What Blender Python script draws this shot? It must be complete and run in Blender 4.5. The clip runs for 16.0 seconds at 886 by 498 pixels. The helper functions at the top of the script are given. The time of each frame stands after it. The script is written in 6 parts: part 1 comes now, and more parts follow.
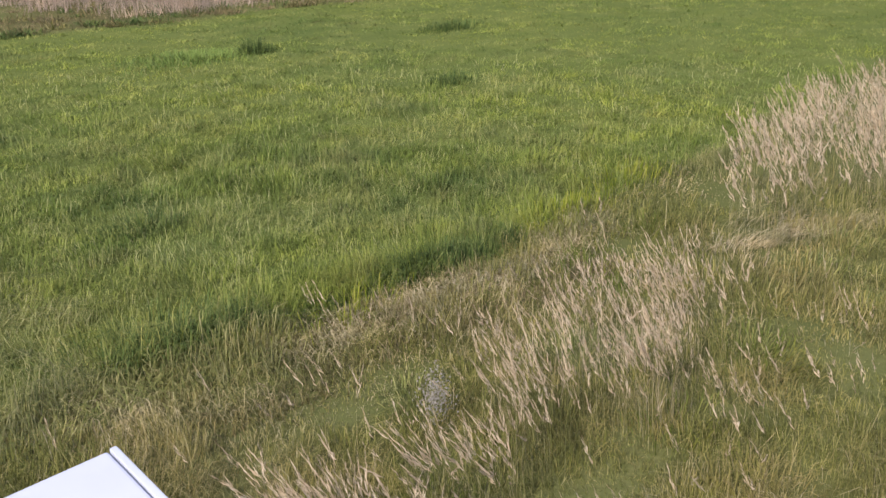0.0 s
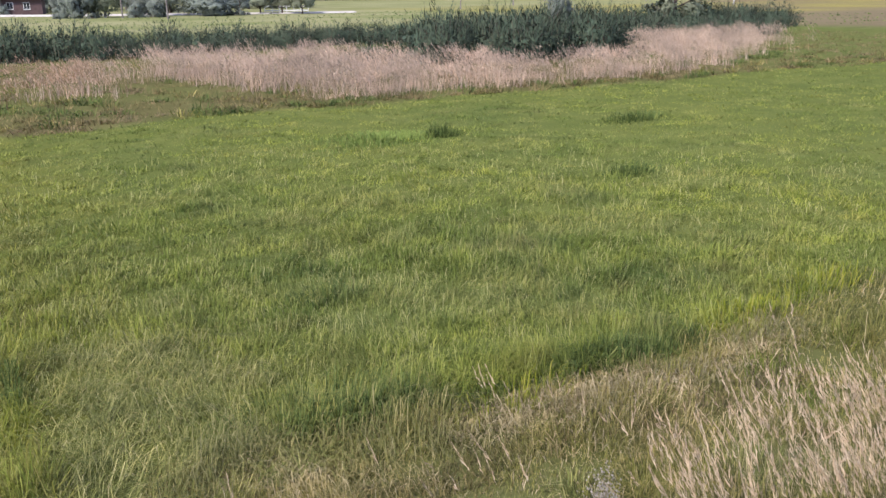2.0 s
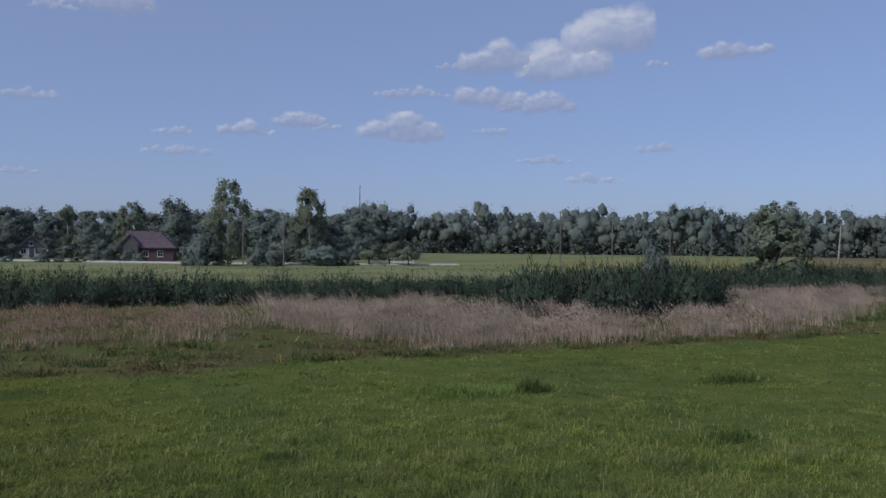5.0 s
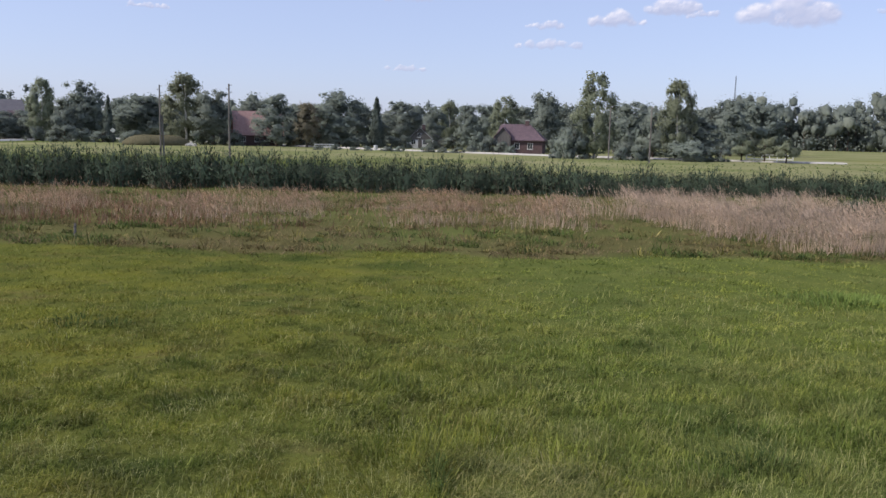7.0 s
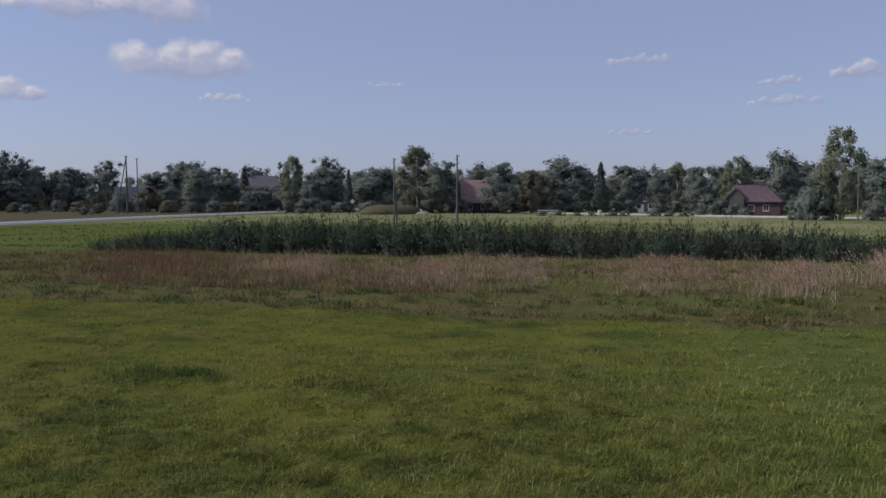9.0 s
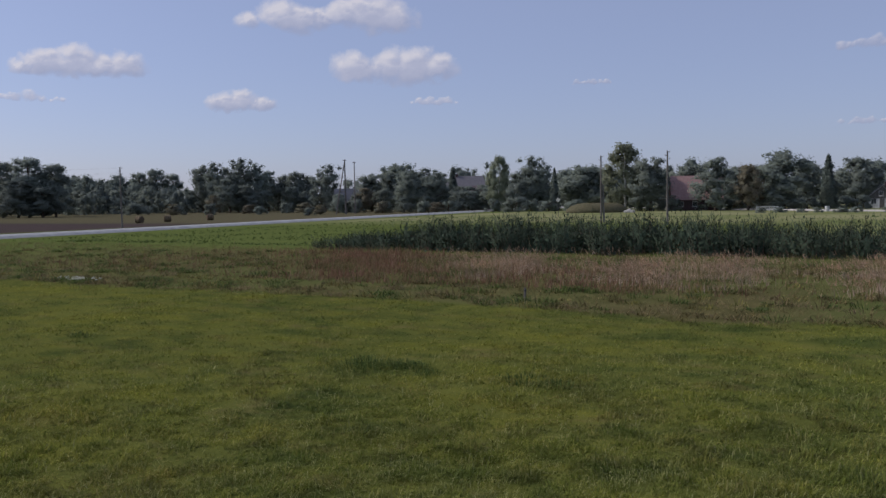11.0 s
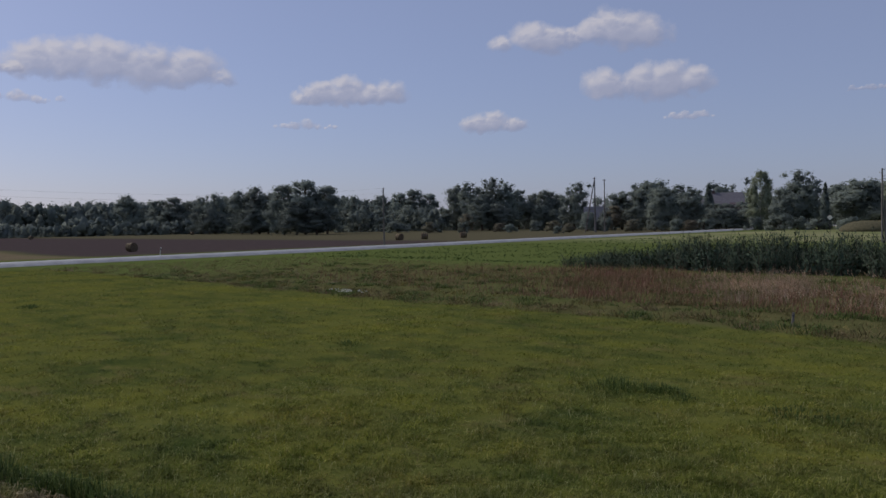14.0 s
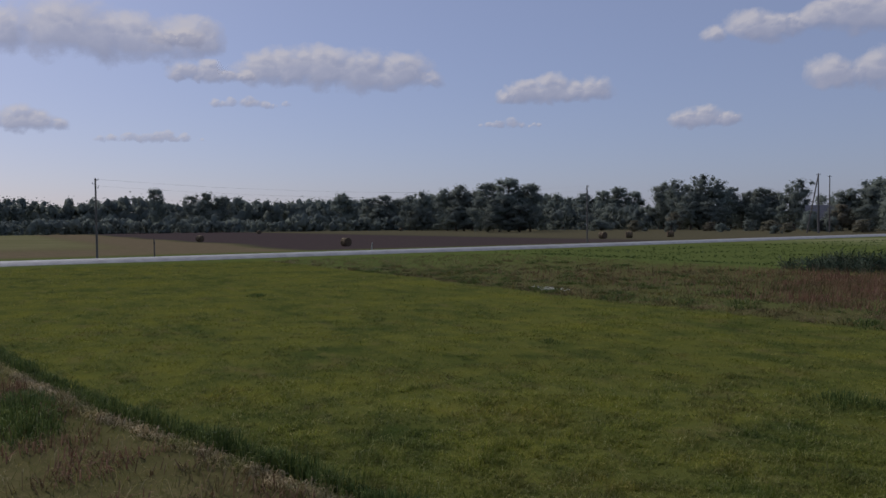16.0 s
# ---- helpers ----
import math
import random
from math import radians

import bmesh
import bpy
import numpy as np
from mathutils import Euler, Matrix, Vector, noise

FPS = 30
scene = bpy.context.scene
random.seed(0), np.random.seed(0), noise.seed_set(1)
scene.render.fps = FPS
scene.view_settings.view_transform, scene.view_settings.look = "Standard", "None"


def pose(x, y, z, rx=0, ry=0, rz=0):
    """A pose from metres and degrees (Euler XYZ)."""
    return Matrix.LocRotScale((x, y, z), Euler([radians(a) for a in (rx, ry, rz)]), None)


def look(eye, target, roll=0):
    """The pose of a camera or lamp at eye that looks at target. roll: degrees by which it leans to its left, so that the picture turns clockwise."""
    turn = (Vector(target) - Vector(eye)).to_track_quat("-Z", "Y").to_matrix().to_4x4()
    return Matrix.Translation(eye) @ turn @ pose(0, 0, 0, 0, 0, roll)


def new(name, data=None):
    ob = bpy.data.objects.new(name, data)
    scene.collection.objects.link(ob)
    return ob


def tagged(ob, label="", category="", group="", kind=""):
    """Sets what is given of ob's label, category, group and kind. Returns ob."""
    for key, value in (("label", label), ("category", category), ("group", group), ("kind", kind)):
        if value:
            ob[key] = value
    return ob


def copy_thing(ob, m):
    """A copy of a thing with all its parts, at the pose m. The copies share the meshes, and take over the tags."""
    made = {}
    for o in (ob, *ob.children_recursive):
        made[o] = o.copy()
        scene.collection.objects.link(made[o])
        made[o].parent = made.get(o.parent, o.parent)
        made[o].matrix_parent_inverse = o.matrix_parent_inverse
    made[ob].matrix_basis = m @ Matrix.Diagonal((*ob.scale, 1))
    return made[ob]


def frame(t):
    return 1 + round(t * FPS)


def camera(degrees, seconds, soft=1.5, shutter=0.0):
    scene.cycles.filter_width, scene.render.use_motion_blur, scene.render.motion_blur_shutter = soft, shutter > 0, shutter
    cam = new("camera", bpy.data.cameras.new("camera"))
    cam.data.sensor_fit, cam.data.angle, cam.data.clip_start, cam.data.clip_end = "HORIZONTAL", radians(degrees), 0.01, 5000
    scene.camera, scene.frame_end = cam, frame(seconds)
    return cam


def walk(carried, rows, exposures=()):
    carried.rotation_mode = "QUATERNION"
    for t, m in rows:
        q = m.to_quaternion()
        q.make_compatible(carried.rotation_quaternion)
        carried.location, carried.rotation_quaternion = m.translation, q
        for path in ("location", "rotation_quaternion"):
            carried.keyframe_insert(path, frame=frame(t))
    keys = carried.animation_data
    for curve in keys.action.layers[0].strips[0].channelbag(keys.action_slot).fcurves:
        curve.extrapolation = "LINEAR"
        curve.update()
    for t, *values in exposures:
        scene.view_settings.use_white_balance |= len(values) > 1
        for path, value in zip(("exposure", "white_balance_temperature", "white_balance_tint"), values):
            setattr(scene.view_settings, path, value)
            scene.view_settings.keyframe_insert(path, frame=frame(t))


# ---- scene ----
# ---------------------------------------------------------------- camera
cam = camera(56.49, 16.0, soft=1.5)
# seconds, eye, turn to the left from +y, pitch, roll
PATH = [
    (0, -0.029, -0.046, 3.418, -43.84, -23.17, -0.55),
    (0.1, -0.037, -0.029, 3.415, -39.50, -23.48, -0.35),
    (0.2, -0.040, -0.023, 3.414, -37.86, -23.60, -0.28),
    (0.3, -0.043, -0.015, 3.412, -36.03, -23.73, -0.19),
    (0.4, -0.046, -0.010, 3.411, -34.68, -23.83, -0.13),
    (0.5, -0.047, -0.008, 3.411, -34.19, -23.87, -0.11),
    (1, -0.047, -0.006, 3.433, -33.93, -23.35, 0.03),
    (1.5, -0.091, 0.013, 3.441, -33.63, -19.46, 0.11),
    (2, -0.090, 0.027, 3.446, -31.64, -17.33, -0.41),
    (2.5, -0.081, 0.044, 3.456, -27.11, -11.30, 1.16),
    (3, -0.067, 0.026, 3.470, -26.11, -8.71, 1.60),
    (3.2, -0.054, 0.019, 3.479, -26.27, -8.19, 1.70),
    (5.3, 0.099, -0.013, 3.569, -23.96, 0.53, 0.76),
    (5.5, 0.099, -0.013, 3.569, -18.56, -0.19, 0.76),
    (6, 0.169, -0.048, 3.552, -7.77, -4.17, 1.73),
    (6.5, 0.155, -0.072, 3.489, -2.65, -6.93, 1.77),
    (7, 0.134, -0.050, 3.477, 0.00, -7.88, 1.20),
    (7.5, 0.126, -0.030, 3.468, 1.62, -7.18, 1.14),
    (8, 0.126, 0.014, 3.497, 7.44, -4.96, 0.56),
    (8.5, 0.134, 0.027, 3.515, 12.74, -4.17, 0.30),
    (9, 0.088, 0.018, 3.529, 15.53, -3.49, -0.22),
    (9.5, 0.077, -0.008, 3.546, 21.93, -3.14, -0.88),
    (10, 0.064, -0.005, 3.533, 26.66, -3.22, -0.93),
    (10.2, 0.064, -0.005, 3.533, 27.31, -3.25, -0.93),
    (12.3, -0.008, 0.037, 3.534, 32.50, -3.73, -0.99),
    (12.5, -0.008, 0.037, 3.534, 32.80, -3.73, -0.99),
    (13, -0.024, 0.024, 3.533, 38.52, -3.10, -1.15),
    (13.5, -0.060, -0.008, 3.534, 42.50, -2.48, -1.16),
    (14, -0.077, 0.006, 3.532, 46.88, -1.88, -1.06),
    (14.5, -0.118, 0.035, 3.519, 51.34, -1.34, -0.39),
    (15, -0.128, 0.033, 3.516, 55.09, -1.05, -0.35),
    (15.5, -0.159, 0.037, 3.520, 57.76, -1.50, -0.56),
    (16, -0.168, 0.020, 3.520, 60.86, -1.83, -0.61),
]
EXPO = [(0, 0.93, 6300, 15), (0.5, 0.73, 6250, 15), (1, 0.83, 6000, 15), (1.5, 1.14, 6150, 17), (2, 1.08, 6150, 19), (2.5, 0.26, 6100, 21), (3.2, -0.10, 6050, 19), (5.3, -0.54, 5500, 11), (5.5, -0.50, 5550, 11),
        (6, -0.04, 6050, 13), (6.5, 0.40, 6200, 14), (7, 0.38, 6300, 14), (7.5, 0.07, 6250, 14), (8, -0.24, 6200, 15), (9, -0.34, 6150, 15), (10, -0.29, 6150, 15), (12.5, -0.33, 6150, 15), (13.5, -0.52, 6100, 15),
        (14.5, -0.65, 6100, 15), (16, -0.70, 6100, 15)]
walk(cam, [(t, pose(x, y, z, 90 + p, 0, a) @ pose(0, 0, 0, 0, 0, r)) for t, x, y, z, a, p, r in PATH], EXPO)

# ---------------------------------------------------------------- light
SUN_AZ, SUN_EL = 105.0, 38.0        # degrees to the left of +y, and above the horizon
world = bpy.data.worlds.new("sky")
scene.world = world
world.use_nodes = True
wn, wl = world.node_tree.nodes, world.node_tree.links
sky = wn.new("ShaderNodeTexSky")
sky.sky_type = "NISHITA"
sky.sun_disc = False
sky.sun_elevation = radians(SUN_EL)
sky.sun_rotation = radians(360 - SUN_AZ)
sky.air_density, sky.dust_density, sky.ozone_density = 0.9, 1.0, 4.0
wn["Background"].inputs["Strength"].default_value = 0.105
wash = wn.new("ShaderNodeMix")            # a faint lavender cast of late-summer haze over the whole sky
wash.data_type, wash.blend_type = "RGBA", "MULTIPLY"
wash.inputs[0].default_value = 1.0
wash.inputs[7].default_value = (1.08, 1.02, 1.10, 1)
wl.new(sky.outputs[0], wash.inputs[6])
veil = wn.new("ShaderNodeMix")            # thin high haze that pales the blue evenly
veil.data_type = "RGBA"
veil.inputs[0].default_value = 0.44
veil.inputs[7].default_value = (5.15, 5.65, 7.2, 1)
wl.new(wash.outputs[2], veil.inputs[6])
wl.new(veil.outputs[2], wn["Background"].inputs["Color"])
sun = new("sun", bpy.data.lights.new("sun", "SUN"))
sun.data.energy, sun.data.angle, sun.data.color = 3.5, radians(1.2), (1.0, 0.93, 0.83)
to_sun = Vector((-math.sin(radians(SUN_AZ)) * math.cos(radians(SUN_EL)), math.cos(radians(SUN_AZ)) * math.cos(radians(SUN_EL)), math.sin(radians(SUN_EL))))
sun.matrix_world = look(to_sun * 50, (0, 0, 0))
tagged(sun, "low late-summer sun", "sun", kind="structure")

# ---------------------------------------------------------------- materials


class Nodes:
    """A short hand for node materials."""

    def __init__(self, name):
        self.mat = bpy.data.materials.new(name)
        self.mat.use_nodes = True
        self.tree = self.mat.node_tree
        self.bsdf = self.tree.nodes["Principled BSDF"]
        self.out = self.tree.nodes["Material Output"]

    def add(self, kind, **values):
        node = self.tree.nodes.new(kind)
        for key, value in values.items():
            if key in node.inputs:
                node.inputs[key].default_value = value
        return node

    def link(self, a, b):
        self.tree.links.new(a, b)

    def noise(self, scale, detail=4.0, rough=0.6, coord="Object", stretch=(1, 1, 1)):
        at = self.add("ShaderNodeTexCoord")
        mp = self.add("ShaderNodeMapping")
        mp.inputs["Scale"].default_value = stretch
        n = self.add("ShaderNodeTexNoise", Scale=scale, Detail=detail, Roughness=rough)
        self.link(at.outputs[coord], mp.inputs["Vector"])
        self.link(mp.outputs[0], n.inputs["Vector"])
        return n.outputs["Fac"]

    def ramp(self, value, stops):
        r = self.add("ShaderNodeValToRGB")
        while len(r.color_ramp.elements) < len(stops):
            r.color_ramp.elements.new(0.5)
        for e, (at, c) in zip(r.color_ramp.elements, stops):
            e.position = at
            e.color = (*c, 1) if len(c) == 3 else c
        self.link(value, r.inputs["Fac"])
        return r.outputs["Color"]

    def mix(self, fac, a, b, mode="MIX"):
        m = self.tree.nodes.new("ShaderNodeMix")
        m.data_type = "RGBA"
        m.blend_type = mode
        for socket, value in ((m.inputs[0], fac), (m.inputs[6], a), (m.inputs[7], b)):
            if isinstance(value, (int, float)):
                socket.default_value = value
            elif isinstance(value, tuple):
                socket.default_value = (*value, 1)
            else:
                self.link(value, socket)
        return m.outputs[2]

    def math(self, op, a, b=0.0):
        m = self.add("ShaderNodeMath")
        m.operation = op
        for socket, value in zip(m.inputs, (a, b)):
            if isinstance(value, (int, float)):
                socket.default_value = value
            else:
                self.link(value, socket)
        return m.outputs[0]

    def bump(self, height, strength=0.4, distance=0.02):
        b = self.add("ShaderNodeBump", Strength=strength, Distance=distance)
        self.link(height, b.inputs["Height"])
        self.link(b.outputs[0], self.bsdf.inputs["Normal"])

    def attr(self, name):
        a = self.add("ShaderNodeAttribute")
        a.attribute_name = name
        return a

    def done(self, color=None, rough=0.7, spec=0.3, metal=0.0):
        if color is not None:
            if isinstance(color, tuple):
                self.bsdf.inputs["Base Color"].default_value = (*color, 1)
            else:
                self.link(color, self.bsdf.inputs["Base Color"])
        self.bsdf.inputs["Roughness"].default_value = rough
        self.bsdf.inputs["Specular IOR Level"].default_value = spec
        self.bsdf.inputs["Metallic"].default_value = metal
        return self.mat


def mottled(n, col, broad):
    """Patches in a mown meadow: darker clover, yellower grass and brownish thatch."""
    wide = n.math("ADD", n.math("MULTIPLY", n.noise(broad, 4.0, 0.7, stretch=(0.55, 1.0, 1.0)), 0.6), n.math("MULTIPLY", n.noise(broad * 0.22, 2.0, 0.5), 0.4))
    col = n.mix(1.0, col, n.ramp(wide, [(0.36, (0.50, 0.62, 0.68)), (0.49, (1, 1, 1)), (0.62, (1.22, 1.16, 0.92))]), "MULTIPLY")
    thatch = n.ramp(n.noise(broad * 0.8, 5.0, 0.75, stretch=(0.6, 1.1, 1.0)), [(0.56, (0, 0, 0)), (0.68, (0.55, 0.55, 0.55))])
    return n.mix(thatch, col, (0.15, 0.125, 0.05))


def foliage(name, stops, patch=None, patch_scale=0.3, through_light=0.35, rough=0.7, patch_stops=(0.45, 0.62), spec=0.06, per_object=0.0, fine_scale=0.0, broad=0.0):
    """Leaves or blades: colour by leaf, by patch of ground and by plant; light shines through."""
    n = Nodes(name)
    geo = n.add("ShaderNodeNewGeometry")
    col = n.ramp(geo.outputs["Random Per Island"], stops)
    if patch:
        fac = n.ramp(n.noise(patch_scale, 3.0), [(patch_stops[0], (0, 0, 0)), (patch_stops[1], (1, 1, 1))])
        col = n.mix(fac, col, n.ramp(geo.outputs["Random Per Island"], patch))
    fine = n.ramp(n.noise(fine_scale, 2.0, 0.6), [(0.36, (0.66, 0.70, 0.67)), (0.50, (1, 1, 1)), (0.66, (1.24, 1.20, 1.10))]) if fine_scale else None
    if fine_scale:
        col = n.mix(1.0, col, fine, "MULTIPLY")
    if broad:
        col = mottled(n, col, broad)
    if per_object:
        info = n.add("ShaderNodeObjectInfo")
        hs = n.add("ShaderNodeHueSaturation")
        n.link(n.math("ADD", n.math("MULTIPLY", info.outputs["Random"], per_object * 0.12), 0.5 - per_object * 0.07), hs.inputs["Hue"])
        n.link(n.math("ADD", n.math("MULTIPLY", info.outputs["Random"], per_object), 1.0 - per_object * 0.5), hs.inputs["Value"])
        n.link(col, hs.inputs["Color"])
        col = hs.outputs[0]
    n.done(col, rough, spec)
    if through_light:
        tr = n.add("ShaderNodeBsdfTranslucent")
        n.link(col, tr.inputs["Color"])
        mx = n.add("ShaderNodeMixShader")
        mx.inputs[0].default_value = through_light
        n.link(n.bsdf.outputs[0], mx.inputs[1])
        n.link(tr.outputs[0], mx.inputs[2])
        n.link(mx.outputs[0], n.out.inputs["Surface"])
    return n.mat


def plain(name, a, b, scale=3.0, rough=0.7, spec=0.3, metal=0.0, bump=0.2, stretch=(1, 1, 1)):
    n = Nodes(name)
    big, fine = n.noise(scale, 5.0, 0.65, stretch=stretch), n.noise(scale * 9, 3.0, 0.6, stretch=stretch)
    col = n.ramp(n.math("ADD", n.math("MULTIPLY", big, 0.75), n.math("MULTIPLY", fine, 0.25)), [(0.36, a), (0.64, b)])
    n.bump(fine, bump, 0.01)
    return n.done(col, rough, spec, metal)


M_LAWN = foliage("meadow_grass", [(0.0, (0.112, 0.137, 0.025)), (0.5, (0.166, 0.192, 0.038)), (0.88, (0.218, 0.232, 0.057)), (1.0, (0.30, 0.29, 0.108))],
                 [(0.0, (0.120, 0.128, 0.029)), (0.6, (0.172, 0.172, 0.043)), (1.0, (0.24, 0.22, 0.09))], 0.5, 0.38, fine_scale=1.9, broad=0.9)
M_TALL = foliage("tall_green_grass", [(0.0, (0.120, 0.156, 0.031)), (0.5, (0.182, 0.224, 0.047)), (0.88, (0.240, 0.270, 0.068)), (1.0, (0.32, 0.335, 0.117))],
                 [(0.0, (0.147, 0.180, 0.049)), (0.6, (0.200, 0.222, 0.067)), (1.0, (0.273, 0.270, 0.105))], 0.6, 0.34, fine_scale=1.7, broad=0.8)
M_VERGE = foliage("verge_grass", [(0.0, (0.095, 0.105, 0.026)), (0.5, (0.170, 0.170, 0.045)), (0.8, (0.245, 0.225, 0.072)), (1.0, (0.36, 0.31, 0.135))],
                  [(0.0, (0.165, 0.140, 0.048)), (0.6, (0.235, 0.200, 0.072)), (1.0, (0.37, 0.30, 0.145))], 0.8, 0.28, fine_scale=2.2)
M_FRINGE = foliage("yellowing_edge_grass", [(0.0, (0.12, 0.13, 0.045)), (0.6, (0.20, 0.20, 0.075)), (1.0, (0.34, 0.31, 0.15))], through_light=0.3, fine_scale=2.0)
M_DOWN = foliage("thistle_down_hairs", [(0.0, (0.225, 0.203, 0.165)), (1.0, (0.345, 0.315, 0.270))], through_light=0.3)
M_PALEBLADE = foliage("pale_blades", [(0.0, (0.22, 0.240, 0.072)), (0.6, (0.29, 0.298, 0.105)), (1.0, (0.38, 0.370, 0.165))], through_light=0.3)
M_TUFT = foliage("dark_sedge_and_rim_shade", [(0.0, (0.055, 0.085, 0.026)), (0.6, (0.095, 0.135, 0.038)), (1.0, (0.17, 0.20, 0.06))], through_light=0.25, fine_scale=2.5)
M_YELLOW = foliage("yellow_green_grass", [(0.0, (0.14, 0.18, 0.02)), (0.6, (0.24, 0.26, 0.03)), (1.0, (0.34, 0.32, 0.07))], through_light=0.4)
M_DRY = foliage("dry_grass", [(0.0, (0.20, 0.16, 0.08)), (0.5, (0.36, 0.29, 0.16)), (1.0, (0.52, 0.44, 0.28))],
                [(0.0, (0.12, 0.135, 0.04)), (0.6, (0.20, 0.20, 0.07)), (1.0, (0.36, 0.31, 0.15))], 0.6, 0.25, rough=0.7, fine_scale=1.5)
M_HEAD = foliage("seed_heads", [(0.0, (0.42, 0.315, 0.20)), (0.6, (0.52, 0.405, 0.265)), (1.0, (0.63, 0.52, 0.37))], through_light=0.35, rough=0.8)
M_LAID = foliage("laid_grass", [(0.0, (0.12, 0.14, 0.04)), (0.5, (0.19, 0.20, 0.062)), (0.85, (0.28, 0.27, 0.10)), (1.0, (0.38, 0.35, 0.17))], through_light=0.2, rough=0.6, fine_scale=2.5)
M_PALE = foliage("pale_reed_grass", [(0.0, (0.39, 0.28, 0.205)), (0.5, (0.49, 0.37, 0.28)), (1.0, (0.61, 0.49, 0.38))],
                 [(0.0, (0.29, 0.22, 0.165)), (1.0, (0.45, 0.35, 0.275))], 0.25, 0.3, rough=0.8, fine_scale=0.8)
M_TAN = foliage("tan_reed_grass", [(0.0, (0.27, 0.175, 0.115)), (0.5, (0.37, 0.25, 0.165)), (1.0, (0.48, 0.35, 0.25))], through_light=0.2, rough=0.8, fine_scale=0.8)
M_WEED = foliage("russet_weeds", [(0.0, (0.125, 0.065, 0.042)), (0.5, (0.20, 0.11, 0.072)), (1.0, (0.30, 0.18, 0.12))],
                 [(0.0, (0.08, 0.085, 0.028)), (0.6, (0.145, 0.13, 0.055)), (1.0, (0.25, 0.19, 0.11))], 0.3, 0.25, rough=0.8)
M_ROUGH = foliage("rough_meadow", [(0.0, (0.085, 0.080, 0.028)), (0.5, (0.135, 0.118, 0.045)), (1.0, (0.23, 0.185, 0.085))],
                  [(0.0, (0.115, 0.095, 0.05)), (1.0, (0.25, 0.19, 0.11))], 0.35, 0.22, rough=0.7, fine_scale=1.4)
M_OSIER = foliage("osier_leaves", [(0.0, (0.038, 0.058, 0.039)), (0.6, (0.051, 0.073, 0.047)), (1.0, (0.070, 0.094, 0.057))], through_light=0.10, per_object=0.25, spec=0.1, rough=0.8)
M_FRESH = foliage("fresh_fine_grass", [(0.0, (0.12, 0.17, 0.04)), (0.6, (0.155, 0.215, 0.05)), (1.0, (0.20, 0.255, 0.075))], through_light=0.2)
# broad and birch leaves: distance haze put into a paler, greyer base colour
M_LEAF_HAZED = foliage("broad_leaves_hazed", [(0.0, (0.160, 0.188, 0.162)), (0.6, (0.190, 0.220, 0.184)), (1.0, (0.226, 0.256, 0.208))], through_light=0.35, per_object=0.25, spec=0.1, rough=0.8)
M_BIRCH_HAZED = foliage("birch_leaves_hazed", [(0.0, (0.180, 0.208, 0.138)), (0.6, (0.222, 0.247, 0.164)), (1.0, (0.268, 0.288, 0.195))], through_light=0.45, per_object=0.2, spec=0.2, rough=0.8)
M_RUST = foliage("turning_leaves", [(0.0, (0.155, 0.15, 0.105)), (0.6, (0.19, 0.175, 0.12)), (1.0, (0.235, 0.21, 0.145))], through_light=0.35, per_object=0.2, spec=0.15, rough=0.8)
# needles lightened and blued in the base colour, as haze would do
M_NEEDLE_HAZED = foliage("spruce_needles_hazed", [(0.0, (0.115, 0.145, 0.125)), (1.0, (0.165, 0.196, 0.165))], through_light=0.35, per_object=0.2, spec=0.2)
# far woods: aerial haze painted in as pale bluish leaf colour
M_FOREST_HAZED = foliage("forest_leaves_hazed", [(0.0, (0.180, 0.207, 0.170)), (0.6, (0.207, 0.233, 0.188)), (1.0, (0.232, 0.257, 0.204))],
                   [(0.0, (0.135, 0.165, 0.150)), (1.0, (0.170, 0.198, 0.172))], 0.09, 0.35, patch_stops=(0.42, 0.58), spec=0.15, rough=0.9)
M_BARK = plain("bark", (0.06, 0.045, 0.035), (0.14, 0.11, 0.085), 4, 0.9, 0.1, stretch=(1, 1, 0.2))
M_BIRCHBARK = plain("birch_bark", (0.30, 0.28, 0.25), (0.72, 0.70, 0.66), 5, 0.8, 0.2, stretch=(0.4, 0.4, 2.0))
M_POLE = plain("weathered_pole", (0.10, 0.09, 0.08), (0.22, 0.20, 0.18), 3, 0.85, 0.2, stretch=(1, 1, 0.1))
M_CONCRETE = plain("concrete_pole", (0.28, 0.27, 0.25), (0.42, 0.41, 0.38), 2, 0.85, 0.2)
M_IRON = plain("dark_iron", (0.05, 0.05, 0.05), (0.11, 0.10, 0.10), 6, 0.5, 0.5, 0.6)
M_INSULATOR = plain("glazed_insulator", (0.5, 0.5, 0.48), (0.65, 0.65, 0.62), 10, 0.25, 0.5)
M_REDTILE = plain("red_roof_sheet", (0.28, 0.17, 0.15), (0.37, 0.24, 0.22), 1.2, 0.6, 0.3)
M_DARKRED = plain("dark_red_roof", (0.10, 0.07, 0.08), (0.145, 0.10, 0.11), 1.2, 0.7, 0.3)
M_BRICK = plain("red_brick", (0.080, 0.055, 0.055), (0.125, 0.082, 0.080), 2.5, 0.85, 0.2)
M_SLATE = plain("grey_roof", (0.085, 0.09, 0.11), (0.145, 0.15, 0.17), 1.5, 0.75, 0.3)
M_PALEROOF = plain("pale_grey_roof", (0.13, 0.12, 0.13), (0.19, 0.18, 0.185), 1.5, 0.75, 0.3)
M_WHITEWALL = plain("white_render", (0.58, 0.58, 0.58), (0.74, 0.74, 0.73), 1.0, 0.85, 0.2)
M_GREYWALL = plain("blue_grey_render", (0.13, 0.135, 0.15), (0.19, 0.195, 0.21), 1.0, 0.85, 0.2)
